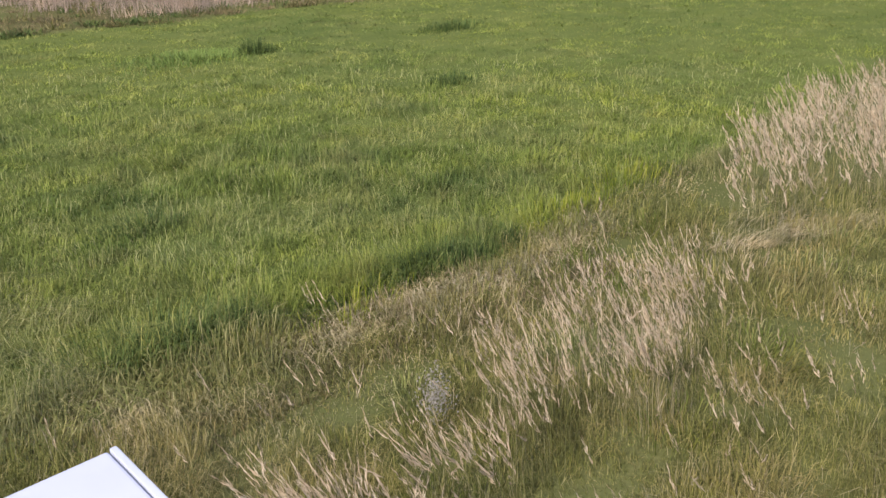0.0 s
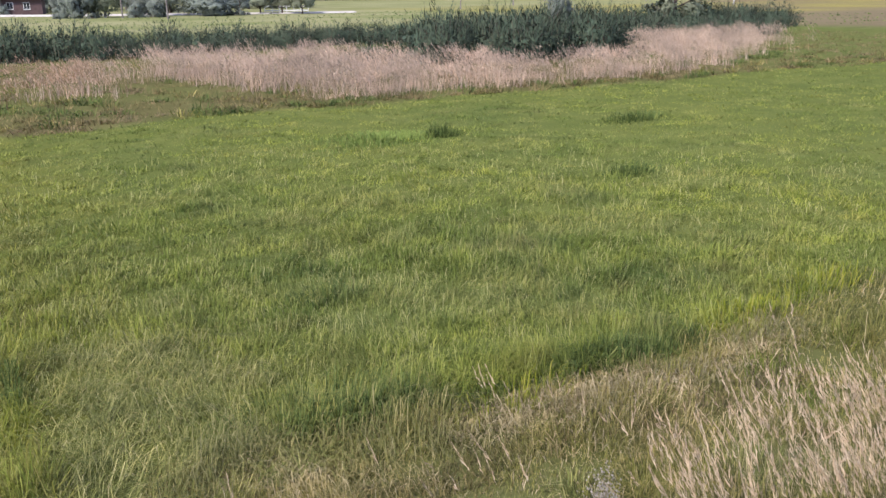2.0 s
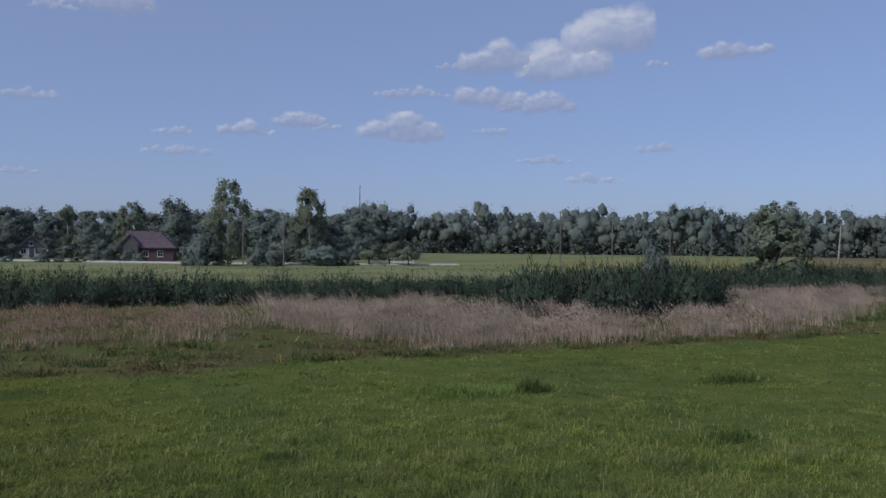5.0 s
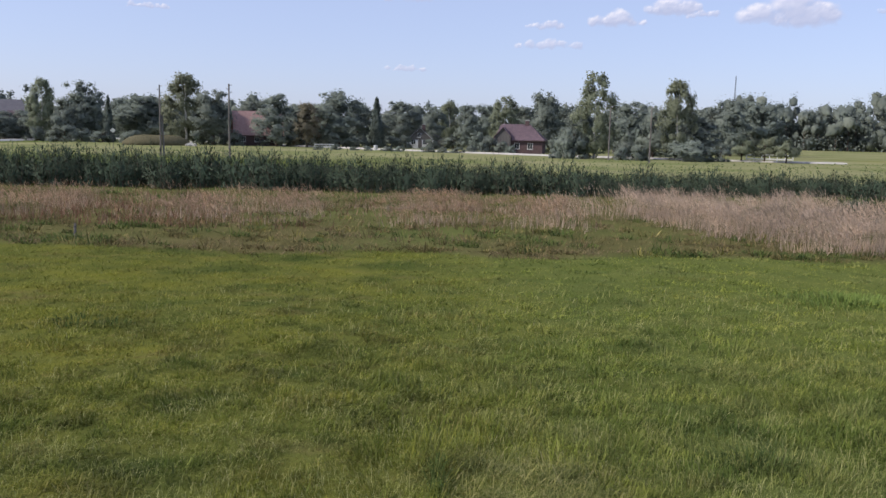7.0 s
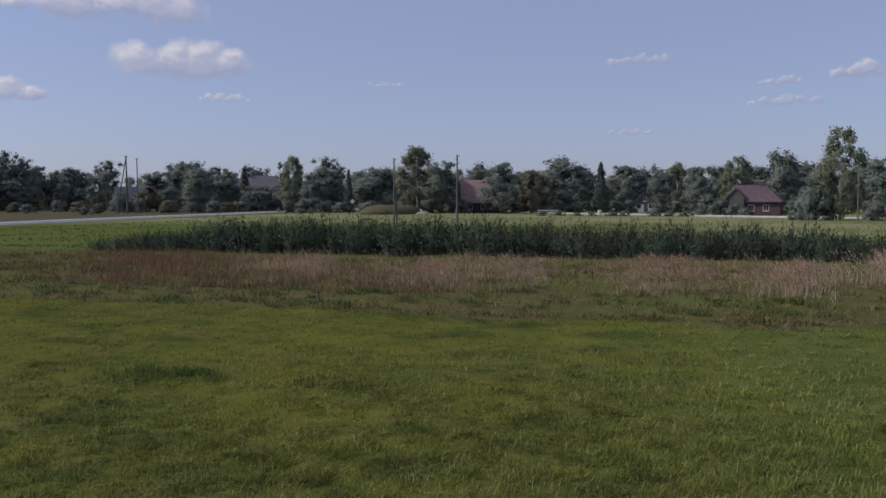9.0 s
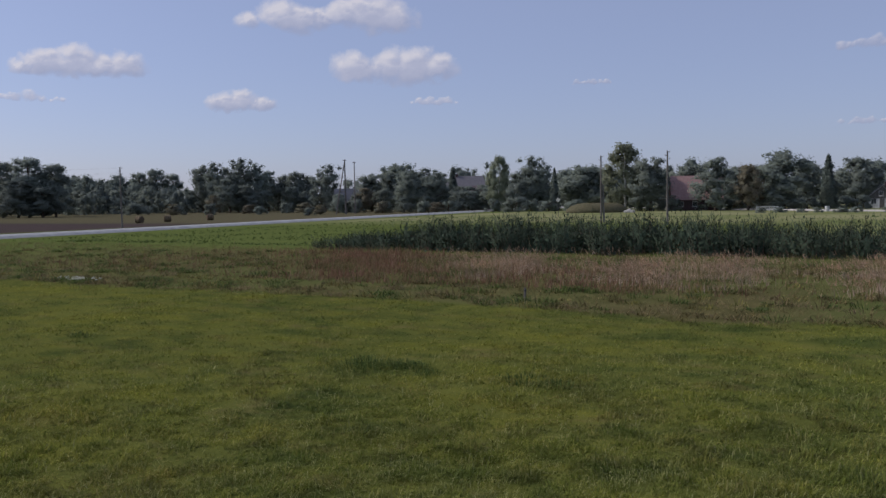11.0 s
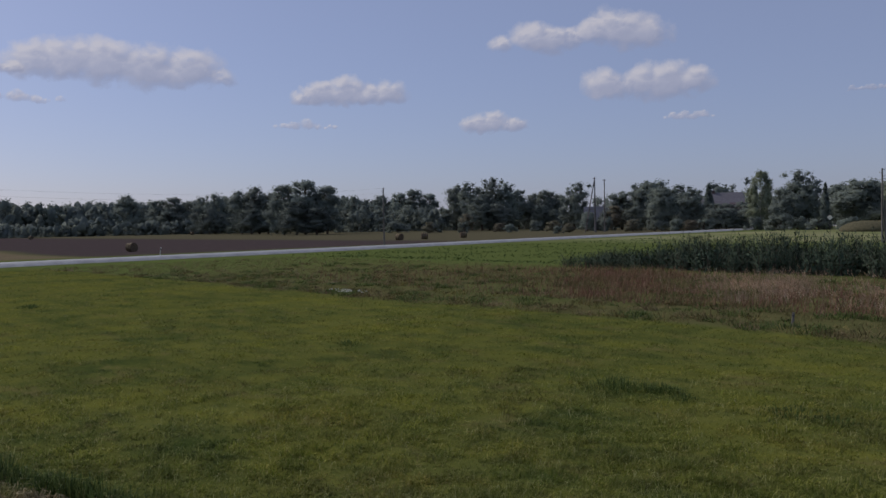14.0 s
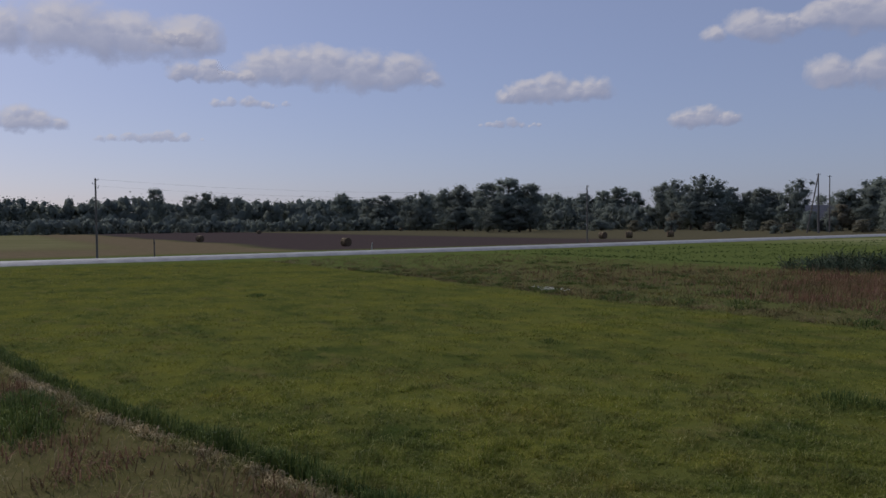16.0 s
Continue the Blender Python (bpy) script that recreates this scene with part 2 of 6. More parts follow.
M_TIMBER = plain("grey_boards", (0.08, 0.075, 0.07), (0.15, 0.14, 0.13), 2.0, 0.85, 0.2, stretch=(3, 3, 0.3))
M_FRAME = plain("white_paint", (0.5, 0.5, 0.48), (0.62, 0.62, 0.6), 4.0, 0.5, 0.4)
M_SHEET = plain("white_painted_sheet", (0.42, 0.43, 0.49), (0.48, 0.49, 0.55), 0.8, 0.42, 0.4, bump=0.02)
M_SEAM = plain("grey_sealant", (0.20, 0.21, 0.24), (0.30, 0.31, 0.34), 6.0, 0.6, 0.3)
M_ROAD = plain("pale_asphalt", (0.24, 0.24, 0.24), (0.36, 0.36, 0.35), 0.8, 0.7, 0.35)
M_GRAVEL = plain("gravel_verge", (0.32, 0.30, 0.26), (0.50, 0.47, 0.42), 1.5, 0.95, 0.2, bump=0.6)
M_STRAW = plain("baled_hay", (0.075, 0.055, 0.038), (0.16, 0.12, 0.075), 5.0, 0.95, 0.1, bump=0.8)
M_FLOWER = foliage("white_umbels", [(0.0, (0.55, 0.55, 0.48)), (1.0, (0.75, 0.75, 0.68))], through_light=0.3)
M_TURF = plain("dry_turf", (0.075, 0.074, 0.042), (0.14, 0.122, 0.074), 2.0, 0.95, 0.05, bump=0.8)
M_STONE = plain("grey_stone", (0.30, 0.29, 0.27), (0.50, 0.49, 0.46), 2.0, 0.9, 0.2, bump=0.6)
M_SIGN = plain("sign_face", (0.66, 0.64, 0.55), (0.78, 0.76, 0.68), 3.0, 0.45, 0.4)
M_GLASS = Nodes("window_glass").done((0.03, 0.035, 0.04), 0.06, 0.6)


def ground_material():
    n = Nodes("ground_soil_and_turf")
    za, zb = n.attr("zone_a"), n.attr("zone_b")
    sa, sb = n.add("ShaderNodeSeparateColor"), n.add("ShaderNodeSeparateColor")
    n.link(za.outputs["Color"], sa.inputs[0])
    n.link(zb.outputs["Color"], sb.inputs[0])
    big, mid, fine = n.noise(0.05, 4), n.noise(0.6, 5, 0.7), n.noise(14, 3, 0.7)
    def tone(a, b, c):
        return n.mix(n.ramp(fine, [(0.35, (0, 0, 0)), (0.65, (1, 1, 1))]), n.ramp(mid, [(0.35, a), (0.65, b)]), c)
    col = tone((0.070, 0.095, 0.028), (0.125, 0.150, 0.043), (0.096, 0.120, 0.034))                                                        # meadow
    col = n.mix(sa.outputs[0], col, mottled(n, tone((0.070, 0.082, 0.020), (0.130, 0.134, 0.032), (0.098, 0.106, 0.026)), 0.9))                         # lawn
    col = n.mix(sa.outputs[1], col, tone((0.075, 0.07, 0.028), (0.14, 0.115, 0.055), (0.09, 0.085, 0.033)))                              # dry, rough
    col = n.mix(sa.outputs[2], col, n.mix(n.ramp(big, [(0.4, (0, 0, 0)), (0.6, (1, 1, 1))]), (0.155, 0.172, 0.070), (0.225, 0.222, 0.112)))  # green field
    col = n.mix(sb.outputs[0], col, tone((0.125, 0.100, 0.060), (0.185, 0.145, 0.09), (0.145, 0.118, 0.072)))   # stubble
    col = n.mix(sb.outputs[1], col, tone((0.055, 0.043, 0.042), (0.082, 0.064, 0.06), (0.066, 0.052, 0.049)))                           # ploughed
    col = n.mix(sb.outputs[2], col, tone((0.16, 0.15, 0.04), (0.30, 0.25, 0.09), (0.22, 0.20, 0.06)))                               # flowering rough
    n.bump(n.math("ADD", n.math("MULTIPLY", mid, 0.6), n.math("MULTIPLY", fine, 0.4)), 0.6, 0.06)
    return n.done(col, 1.0, 0.0)


M_GROUND = ground_material()

# ---------------------------------------------------------------- mesh helpers
RNG = np.random.default_rng(7)


def mesh_of(name, verts, faces, material, smooth=False):
    """A mesh from arrays: vertices (n, 3) and faces (m, 3 or 4)."""
    verts, faces = np.asarray(verts, np.float32), np.asarray(faces, np.int32)
    me = bpy.data.meshes.new(name)
    m, k = faces.shape
    me.vertices.add(len(verts))
    me.vertices.foreach_set("co", verts.ravel())
    me.loops.add(m * k)
    me.loops.foreach_set("vertex_index", faces.ravel())
    me.polygons.add(m)
    me.polygons.foreach_set("loop_start", np.arange(0, m * k, k, dtype=np.int32))
    me.polygons.foreach_set("use_smooth", np.full(m, smooth))
    me.update(calc_edges=True)
    me.materials.append(material)
    return me


def part(name, bm, material, parent, label=""):
    """Links a bmesh, or ready mesh data, as one mesh object under a thing or a part."""
    if isinstance(bm, bmesh.types.BMesh):
        me = bpy.data.meshes.new(name)
        bm.to_mesh(me)
        bm.free()
        me.materials.append(material)
    else:
        me = bm
    ob = new(name, me)
    ob.parent = parent
    if label:
        ob["label"] = label
    return ob


def thing(name, m, label, category, group="", kind=""):
    root = new(name)
    root.empty_display_size = 0.3
    root.matrix_basis = m
    return tagged(root, label, category, group, kind)


def box(bm, x0, x1, y0, y1, z0, z1, bevel=0.0):
    made = bmesh.ops.create_cube(bm, size=1.0, matrix=Matrix.Translation(((x0 + x1) / 2, (y0 + y1) / 2, (z0 + z1) / 2)) @ Matrix.Diagonal((x1 - x0, y1 - y0, z1 - z0, 1)))
    if bevel:
        edges = {e for v in made["verts"] for e in v.link_edges}
        bmesh.ops.bevel(bm, geom=list(edges), offset=bevel, segments=2, affect="EDGES", profile=0.7)
    return bm


def rod(bm, a, b, r0, r1, sides=8):
    """A tapered rod from a to b."""
    a, b = Vector(a), Vector(b)
    turn = (b - a).to_track_quat("Z", "Y").to_matrix().to_4x4()
    bmesh.ops.create_cone(bm, cap_ends=True, segments=sides, radius1=r0, radius2=r1, depth=(b - a).length, matrix=Matrix.Translation((a + b) / 2) @ turn)
    return bm


def prism(bm, profile, y0, y1):
    """A profile of (x, z) drawn out from y0 to y1."""
    front = [bm.verts.new((x, y0, z)) for x, z in profile]
    back = [bm.verts.new((x, y1, z)) for x, z in profile]
    bm.faces.new(front)
    bm.faces.new(back[::-1])
    for i in range(len(profile)):
        j = (i + 1) % len(profile)
        bm.faces.new((front[j], front[i], back[i], back[j]))
    bmesh.ops.recalc_face_normals(bm, faces=bm.faces)
    return bm


def at_az(az, d):
    """Place on the ground by its bearing to the left of +y, and its distance."""
    return -d * math.sin(radians(az)), d * math.cos(radians(az))


def unit(v):
    return v / np.maximum(np.linalg.norm(v, axis=-1, keepdims=True), 1e-9)


def blade_arrays(x, y, z, h, w, lean_az, lean, bend=True):
    """Grass blades: five points and three triangles each, or three points and one."""
    n = len(x)
    turn = lean_az + np.pi / 2 + RNG.normal(0, 0.55, n)
    side = np.stack([np.cos(turn), np.sin(turn), 0 * turn], -1) * (w / 2)[:, None]
    base = np.stack([x, y, z], -1)
    out = np.stack([np.cos(lean_az), np.sin(lean_az), 0 * turn], -1) * (lean * h)[:, None]
    up = np.zeros((n, 3))
    up[:, 2] = h
    tip = base + out + up * np.clip(1.08 - 0.68 * lean**1.5, 0.12, 1)[:, None]
    if not bend:
        v = np.stack([base - side, base + side, tip], 1).reshape(-1, 3)
        return v, np.arange(3 * n).reshape(-1, 3)
    mid = base + out * 0.42 + up * np.clip(0.95 - 0.42 * lean**2, 0.1, 0.8)[:, None]
    v = np.stack([base - side, base + side, mid - side * 0.85, mid + side * 0.85, tip], 1).reshape(-1, 3)
    f = np.array([[0, 1, 3], [0, 3, 2], [2, 3, 4]])
    return v, (np.arange(n)[:, None, None] * 5 + f).reshape(-1, 3)


def join(parts):
    """Joins pairs of vertices and faces into one pair."""
    vs, fs, k = [], [], 0
    for v, f in parts:
        vs.append(v)
        fs.append(f + k)
        k += len(v)
    return np.concatenate(vs), np.concatenate(fs)


def leaf_arrays(p, normal, size, spread=0.55):
    """Small leaf sprays, a triangle each, at the points p, that face about along normal."""
    n = len(p)
    face = unit(normal)
    normal = unit(face + RNG.normal(0, spread, (n, 3)))
    normal *= np.where((normal * face).sum(1) < 0, -1.0, 1.0)[:, None]
    t = unit(np.cross(normal, RNG.normal(0, 1, (n, 3))))
    b = np.cross(normal, t)
    s = np.asarray(size).reshape(-1, 1) * RNG.uniform(0.6, 1.4, (n, 1))
    v = np.stack([p - t * s * 0.62 - b * s * 0.3, p + t * s * 0.62 - b * s * 0.3, p + b * s * 0.75], 1).reshape(-1, 3)
    return v, np.arange(3 * n).reshape(-1, 3)


def leafy(name, v, f, soft_normals, material):
    """A mesh of leaf sprays that take the light as the rounded crown does; one normal for each point."""
    me = mesh_of(name, v, f, material, True)
    me.normals_split_custom_set_from_vertices(unit(np.asarray(soft_normals)).astype(np.float32))
    return me


def bumps(x, y, scale, seed):
    """Smooth noise over the ground, about -1 to 1."""
    r = np.random.default_rng(seed)
    s = np.zeros_like(x, dtype=float)
    for k in range(6):
        a, f, p = r.uniform(0, np.pi * 2), r.uniform(0.6, 1.8) / scale, r.uniform(0, 6.28)
        s = s + np.sin((x * np.cos(a) + y * np.sin(a)) * f * 2 + p + 1.3 * np.sin((y * np.cos(a) - x * np.sin(a)) * f * 1.3 + p * 2))
    return s / 3.0

# ---------------------------------------------------------------- ground
LAWN_FAR = 24.2


def lawn_near(x):
    """Where the mown meadow begins, on the side of the platform."""
    return np.interp(x, [-80, -24.7, -16.5, -9.9, -5, 0, 2, 3.7, 5.5, 7.1, 8.6, 12, 15.4, 20, 60], [-11, 0.3, 2.1, 4.1, 4.9, 5.6, 5.6, 5.45, 5.2, 5.3, 5.45, 5.5, 5.9, 6.6, 11])


def ground_height(x, y):
    r = np.hypot(x, y)
    fade = np.clip(1 - r / 120, 0, 1)
    return fade * (0.035 * bumps(x, y, 3.0, 3) + 0.018 * bumps(x, y, 0.8, 9) + 0.05 * bumps(x, y, 11.0, 4)) * np.clip((r - 2) / 4, 0, 1)


def soft(v, a, b):
    t = np.clip((v - a) / (b - a), 0, 1)
    return t * t * (3 - 2 * t)


def build_ground():
    u = np.linspace(-7.3, 7.3, 211)
    line = 2.7 * np.sinh(u)
    x, y = np.meshgrid(line, line + 14.0, indexing="ij")
    x, y = x.ravel(), y.ravel()
    n = len(line)
    z = ground_height(x, y)
    i = np.arange(n * n).reshape(n, n)
    f = np.stack([i[:-1, :-1], i[1:, :-1], i[1:, 1:], i[:-1, 1:]], -1).reshape(-1, 4)
    me = mesh_of("ground", np.stack([x, y, z], -1), f, M_GROUND, True)
    edge = LAWN_FAR + 0.5 * bumps(x, y, 4, 5)
    lawn = soft(y - lawn_near(x), -0.3, 0.3) * soft(edge - y, -0.4, 0.4) * soft(x, -84, -76) * (1 - 0.7 * soft(x, -4, 6))
    dry = np.clip(soft(edge - y, 0.4, -0.4) * soft(y, 49, 46) * soft(x, -70, -40) * (1 - 0.75 * soft(x, 28, 42)) * (0.75 + 0.3 * bumps(x, y, 5, 6)) + soft(lawn_near(x) - y, -0.2, 0.3) * (0.55 + 0.4 * soft(x, -5, -9)), 0, 1)
    field = np.maximum(soft(y, 55, 60) * soft(x, -22, 8), soft(y, 95, 120) * soft(x, -96, -88)) * soft(y, 420, 380)
    left = soft(x, -100, -106)
    stubble = left * (soft(y + 2 * bumps(x, y, 30, 51), 40, 36) * soft(x, -520, -400) * (1 - 0.55 * soft(x, -120, -160) * soft(y, 24, 14)) + 0.55 * soft(y, 100, 112))
    stubble = stubble + 0.9 * soft(x - 1.13 * y + 3 * bumps(x, y, 25, 52), -6, 8) * soft(np.hypot(x, y), 86, 96) * soft(y, -40, -20)
    field = np.maximum(field, 0.7 * left * soft(x, -120, -160) * soft(y, 24, 14))
    plough = left * soft(y + 2 * bumps(x, y, 30, 51), 36, 40) * (1 - np.clip(stubble, 0, 1))
    flowers = soft(x, 70, 100) * soft(y, 80, 100) * soft(y, 190, 150) * (0.5 + 0.5 * bumps(x, y, 14, 8))
    for name, chans in (("zone_a", (lawn, dry, field)), ("zone_b", (np.clip(stubble, 0, 1), plough, np.clip(flowers, 0, 1)))):
        a = me.color_attributes.new(name, "FLOAT_COLOR", "POINT")
        a.data.foreach_set("color", np.stack([*chans, np.ones(n * n)], -1).astype(np.float32).ravel())
    tagged(new("ground", me), "flat meadow ground with lawn, stubble and ploughed fields", "ground", kind="structure")


build_ground()


def strip(name, points, width, z, material, label, category, crown=0.04):
    """A road along points, a low slab with sloping shoulders."""
    p = np.array(points, float)
    t = np.linspace(0, len(p) - 1, 16 * (len(p) - 1) + 1)
    q = np.stack([np.interp(t, range(len(p)), p[:, k]) for k in (0, 1)], -1)
    for _ in range(12):
        q[1:-1] = (q[:-2] + 2 * q[1:-1] + q[2:]) / 4
    d = unit(np.gradient(q, axis=0))
    side = np.stack([-d[:, 1], d[:, 0]], -1)
    rows = []
    for off, h in ((-0.5 - 0.12, -0.05), (-0.5, z), (0, z + crown), (0.5, z), (0.5 + 0.12, -0.05)):
        rows.append(np.concatenate([q + side * off * width, np.full((len(q), 1), h)], 1))
    v = np.stack(rows, 1).reshape(-1, 3)
    i = np.arange(len(q) - 1)[:, None] * 5 + np.arange(4)[None]
    f = np.stack([i, i + 1, i + 6, i + 5], -1).reshape(-1, 4)
    return tagged(new(name, mesh_of(name, v, f, material, True)), label, category, kind="structure")


strip("road", [(-80, -160), (-84, -40), (-88, 25), (-91, 70), (-97, 120), (-101, 165), (-106, 225), (-116, 330)], 4.8, 0.30, M_ROAD,
      "pale grey country road on a low bank", "road")
strip("side_road", [(-106, 262), (-62, 236), (-30, 196), (0, 170), (22, 153), (50, 143), (62, 140), (67, 139.5)], 4.0, 0.22, M_GRAVEL, "pale gravel lane past the houses", "road")

# ---------------------------------------------------------------- grass
LOG = np.log


def scatter(n, r0, r1, az0=-78.0, az1=98.0):
    """Points spread over bearings and, ever thinner, over distances."""
    r = np.exp(RNG.uniform(LOG(r0), LOG(r1), n))
    a = np.radians(RNG.uniform(az0, az1, n))
    return -r * np.sin(a), r * np.cos(a), r


def clumped(x, y, scale, seed, keep):
    """True where a point stays, so that growth stands in tufts."""
    return RNG.uniform(0, 1, len(x)) < np.clip(keep + (1 - keep) * bumps(x, y, scale, seed), 0, 1)


def grow(name, x, y, h, w, lean, material, label, bend=True, wind=0.9, category="grass"):
    az = np.where(RNG.uniform(0, 1, len(x)) < 0.4, RNG.normal(wind, 0.6, len(x)) + 1.6 * bumps(x, y, 0.8, 77), RNG.uniform(0, 2 * np.pi, len(x)))
    v, f = blade_arrays(x, y, ground_height(x, y) - 0.01, h, w, az, lean, bend)
    return tagged(new(name, mesh_of(name, v, f, material)), label, category, kind="stuff")


def lawn():
    x, y, r = (np.concatenate(v) for v in zip(scatter(660000, 4.6, 80), scatter(260000, 10, 34)))
    edge = LAWN_FAR + 0.5 * bumps(x, y, 4, 5)
    ok = (y > lawn_near(x)) & (y < edge) & (x > -78)
    ok &= ~((x > 0.22) & (x < 1.8) & (y < 8.65 - 0.35 * x + 0.12 * bumps(x, y, 0.6, 3)))
    x, y, r = x[ok], y[ok], r[ok]
    tall = soft(x, -4, 5) * soft(y, 22, 12)
    wave = bumps(x, y, 1.6, 11) * 0.5 + bumps(x, y, 0.5, 12) * 0.3
    tuft = np.clip(0.5 + 0.6 * bumps(x, y, 0.28, 13) + 0.35 * bumps(x, y, 0.12, 16) * soft(r, 20, 8), 0, 1.4)
    rim = soft(y - lawn_near(x), 0.7, 0.0) * np.maximum(soft(x, -4, -7), 0.8 * soft(x, 1.8, 2.6))
    h = (0.10 + 0.075 * tall * (0.2 + 0.8 * soft(r, 22, 5)) + 0.10 * rim + 0.22 * soft(y - lawn_near(x), 1.0, 0.1) * soft(x, 1.7, 2.2) * soft(x, 7.5, 5) + 0.16 * soft(x, -0.3, 0.0) * soft(x, 0.32, 0.2) * soft(y, 8.9, 8.5)) * (1 + 0.55 * wave) * (0.45 + 0.95 * tuft) * RNG.uniform(0.5, 1.3, len(x)) + 0.0005 * r
    h = np.clip(h * (1 - 0.25 * soft(r, 9, 22)), 0.025, 0.5)
    w = np.maximum(0.0055, r * 0.0009) * RNG.uniform(0.7, 1.3, len(x)) * (1 + 0.4 * (1 - tall))
    lean = np.clip(RNG.normal(1.08 - 0.14 * tall * soft(r, 22, 5), 0.26, len(x)), 0.1, 1.35)
    near = soft(x, -4, 5) + RNG.normal(0, 0.22, len(x)) > 0.5
    blur = r * RNG.uniform(0.6, 1.5, len(x))
    close, far = blur < 13, blur > 30
    lean = np.where(close, lean, lean * 0.82)
    for name, mask, label, material in (("meadow_grass", ~near, "short bright green meadow grass, mown weeks ago", M_LAWN), ("tall_meadow_grass", near, "knee-high fresh green grass leaning in the wind", M_TALL)):
        for m, curved, wide in ((mask & close, True, 1.0), (mask & ~close & ~far, False, 1.05), (mask & far, False, 0.8)):
            grow(name, x[m], y[m], h[m], w[m] * wide, lean[m], material, label, bend=curved)


def pale_blades():
    """Paler blades that arch over the rest of the meadow grass."""
    x, y, r = (np.concatenate(v) for v in zip(scatter(52000, 5.0, 19), scatter(44000, 5.0, 11)))
    ok = (y > lawn_near(x) + 0.1) & (y < LAWN_FAR - 1) & clumped(x, y, 0.5, 19, 0.45)
    x, y, r = x[ok], y[ok], r[ok]
    tall = soft(x, -4, 5)
    h = (0.13 + 0.06 * tall) * RNG.uniform(0.6, 1.3, len(x))
    grow("pale_meadow_blades", x, y, h, np.maximum(0.0045, r * 0.00065), np.clip(RNG.normal(0.95, 0.22, len(x)), 0.3, 1.3), M_PALEBLADE, "pale green blades arching over the meadow")


def trampled():
    n = 9000
    x, y = RNG.uniform(0.2, 2.1, n), RNG.uniform(5.0, 8.8, n)
    ok = (y < 8.75 - 0.35 * x + 0.2 * bumps(x, y, 0.6, 3)) & clumped(x, y, 0.3, 18, 0.55)
    x, y = x[ok], y[ok]
    grow("flattened_grass", x, y, RNG.uniform(0.18, 0.40, len(x)), np.full(len(x), 0.0065), np.clip(RNG.normal(1.15, 0.12, len(x)), 0.8, 1.35), M_LAID,
         "pale flattened grass at the meadow's corner", wind=0.3)


def straw_line():
    """Straw that the mower left along the edge of the meadow."""
    n = 6500
    x = RNG.uniform(-34, -6.5, n)
    y = lawn_near(x) - 0.26 + RNG.normal(0, 0.10, n)
    grow("straw_line", x, y, RNG.uniform(0.10, 0.24, n), RNG.uniform(0.012, 0.022, n), np.clip(RNG.normal(1.0, 0.1, n), 0.7, 1.2), M_DRY, "line of pale mown straw along the meadow edge")


def cut_edge():
    """Straw and trodden stalks along the foot of the taller grass."""
    n = 5200
    x = RNG.uniform(1.7, 7.6, n)
    y = lawn_near(x) - 0.36 + RNG.normal(0, 0.17, n) + 0.06 * bumps(x, x * 0, 0.9, 45)
    grow("cut_edge_straw", x, y, RNG.uniform(0.10, 0.26, n), RNG.uniform(0.006, 0.010, n), np.clip(RNG.normal(1.05, 0.12, n), 0.7, 1.25), M_DRY, "yellowed straw along the foot of the tall grass", wind=3.0)
    n = 2600
    x = RNG.uniform(1.9, 6.6, n)
    y = lawn_near(x) - 0.95 + RNG.normal(0, 0.16, n) + 0.10 * bumps(x, x * 0, 0.7, 46)
    grow("verge_furrow_grass", x, y, RNG.uniform(0.06, 0.13, n), RNG.uniform(0.006, 0.010, n), np.clip(RNG.normal(0.9, 0.25, n), 0.2, 1.2), M_ROUGH, "brownish grass along a shallow furrow in the verge", wind=3.0)


def dead_verge():
    """Brown dead stalks and leaves in the verge beyond the straw line."""
    n = 16000
    x = RNG.uniform(-30, -6, n)
    y = lawn_near(x) - 0.45 - 4.5 * RNG.uniform(0, 1, n) ** 1.3
    ok = clumped(x, y, 0.9, 47, 0.3)
    x, y = x[ok], y[ok]
    grow("dead_verge_weeds", x, y, RNG.uniform(0.10, 0.32, len(x)), RNG.uniform(0.012, 0.024, len(x)), np.clip(RNG.normal(0.8, 0.3, len(x)), 0, 1.2), M_WEED, "dead brown weeds matted on the verge", category="weeds")


def rim_shade_grass():
    """Longer grass along the cut edge, coloured dark to paint in the edge's shade."""
    n = 9000
    x = RNG.uniform(-34, -6.0, n)
    y = lawn_near(x) + 0.10 + RNG.normal(0, 0.11, n)
    h = RNG.uniform(0.16, 0.34, n) * np.clip(0.85 + 0.5 * bumps(x, y, 0.9, 43), 0.3, 1.3)
    # dark strip painted in for the shadow line under the tall grass
    m = 3600
    u = RNG.uniform(1.9, 6.2, m)
    grow("meadow_rim_shade", u, lawn_near(u) + 0.10 + RNG.normal(0, 0.09, m), RNG.uniform(0.18, 0.36, m) * np.clip(0.9 + 0.5 * bumps(u, u * 0, 0.5, 48), 0.4, 1.3), RNG.uniform(0.006, 0.010, m),
         np.clip(RNG.normal(0.6, 0.25, m), 0, 1), M_TUFT, "foot of the tall meadow grass, coloured dark as its shadow")
    grow("rim_shade_grass", x, y, h, RNG.uniform(0.010, 0.018, n), np.clip(RNG.normal(0.5, 0.25, n), 0, 1), M_TUFT, "longer grass on the cut meadow edge, coloured dark as shade")


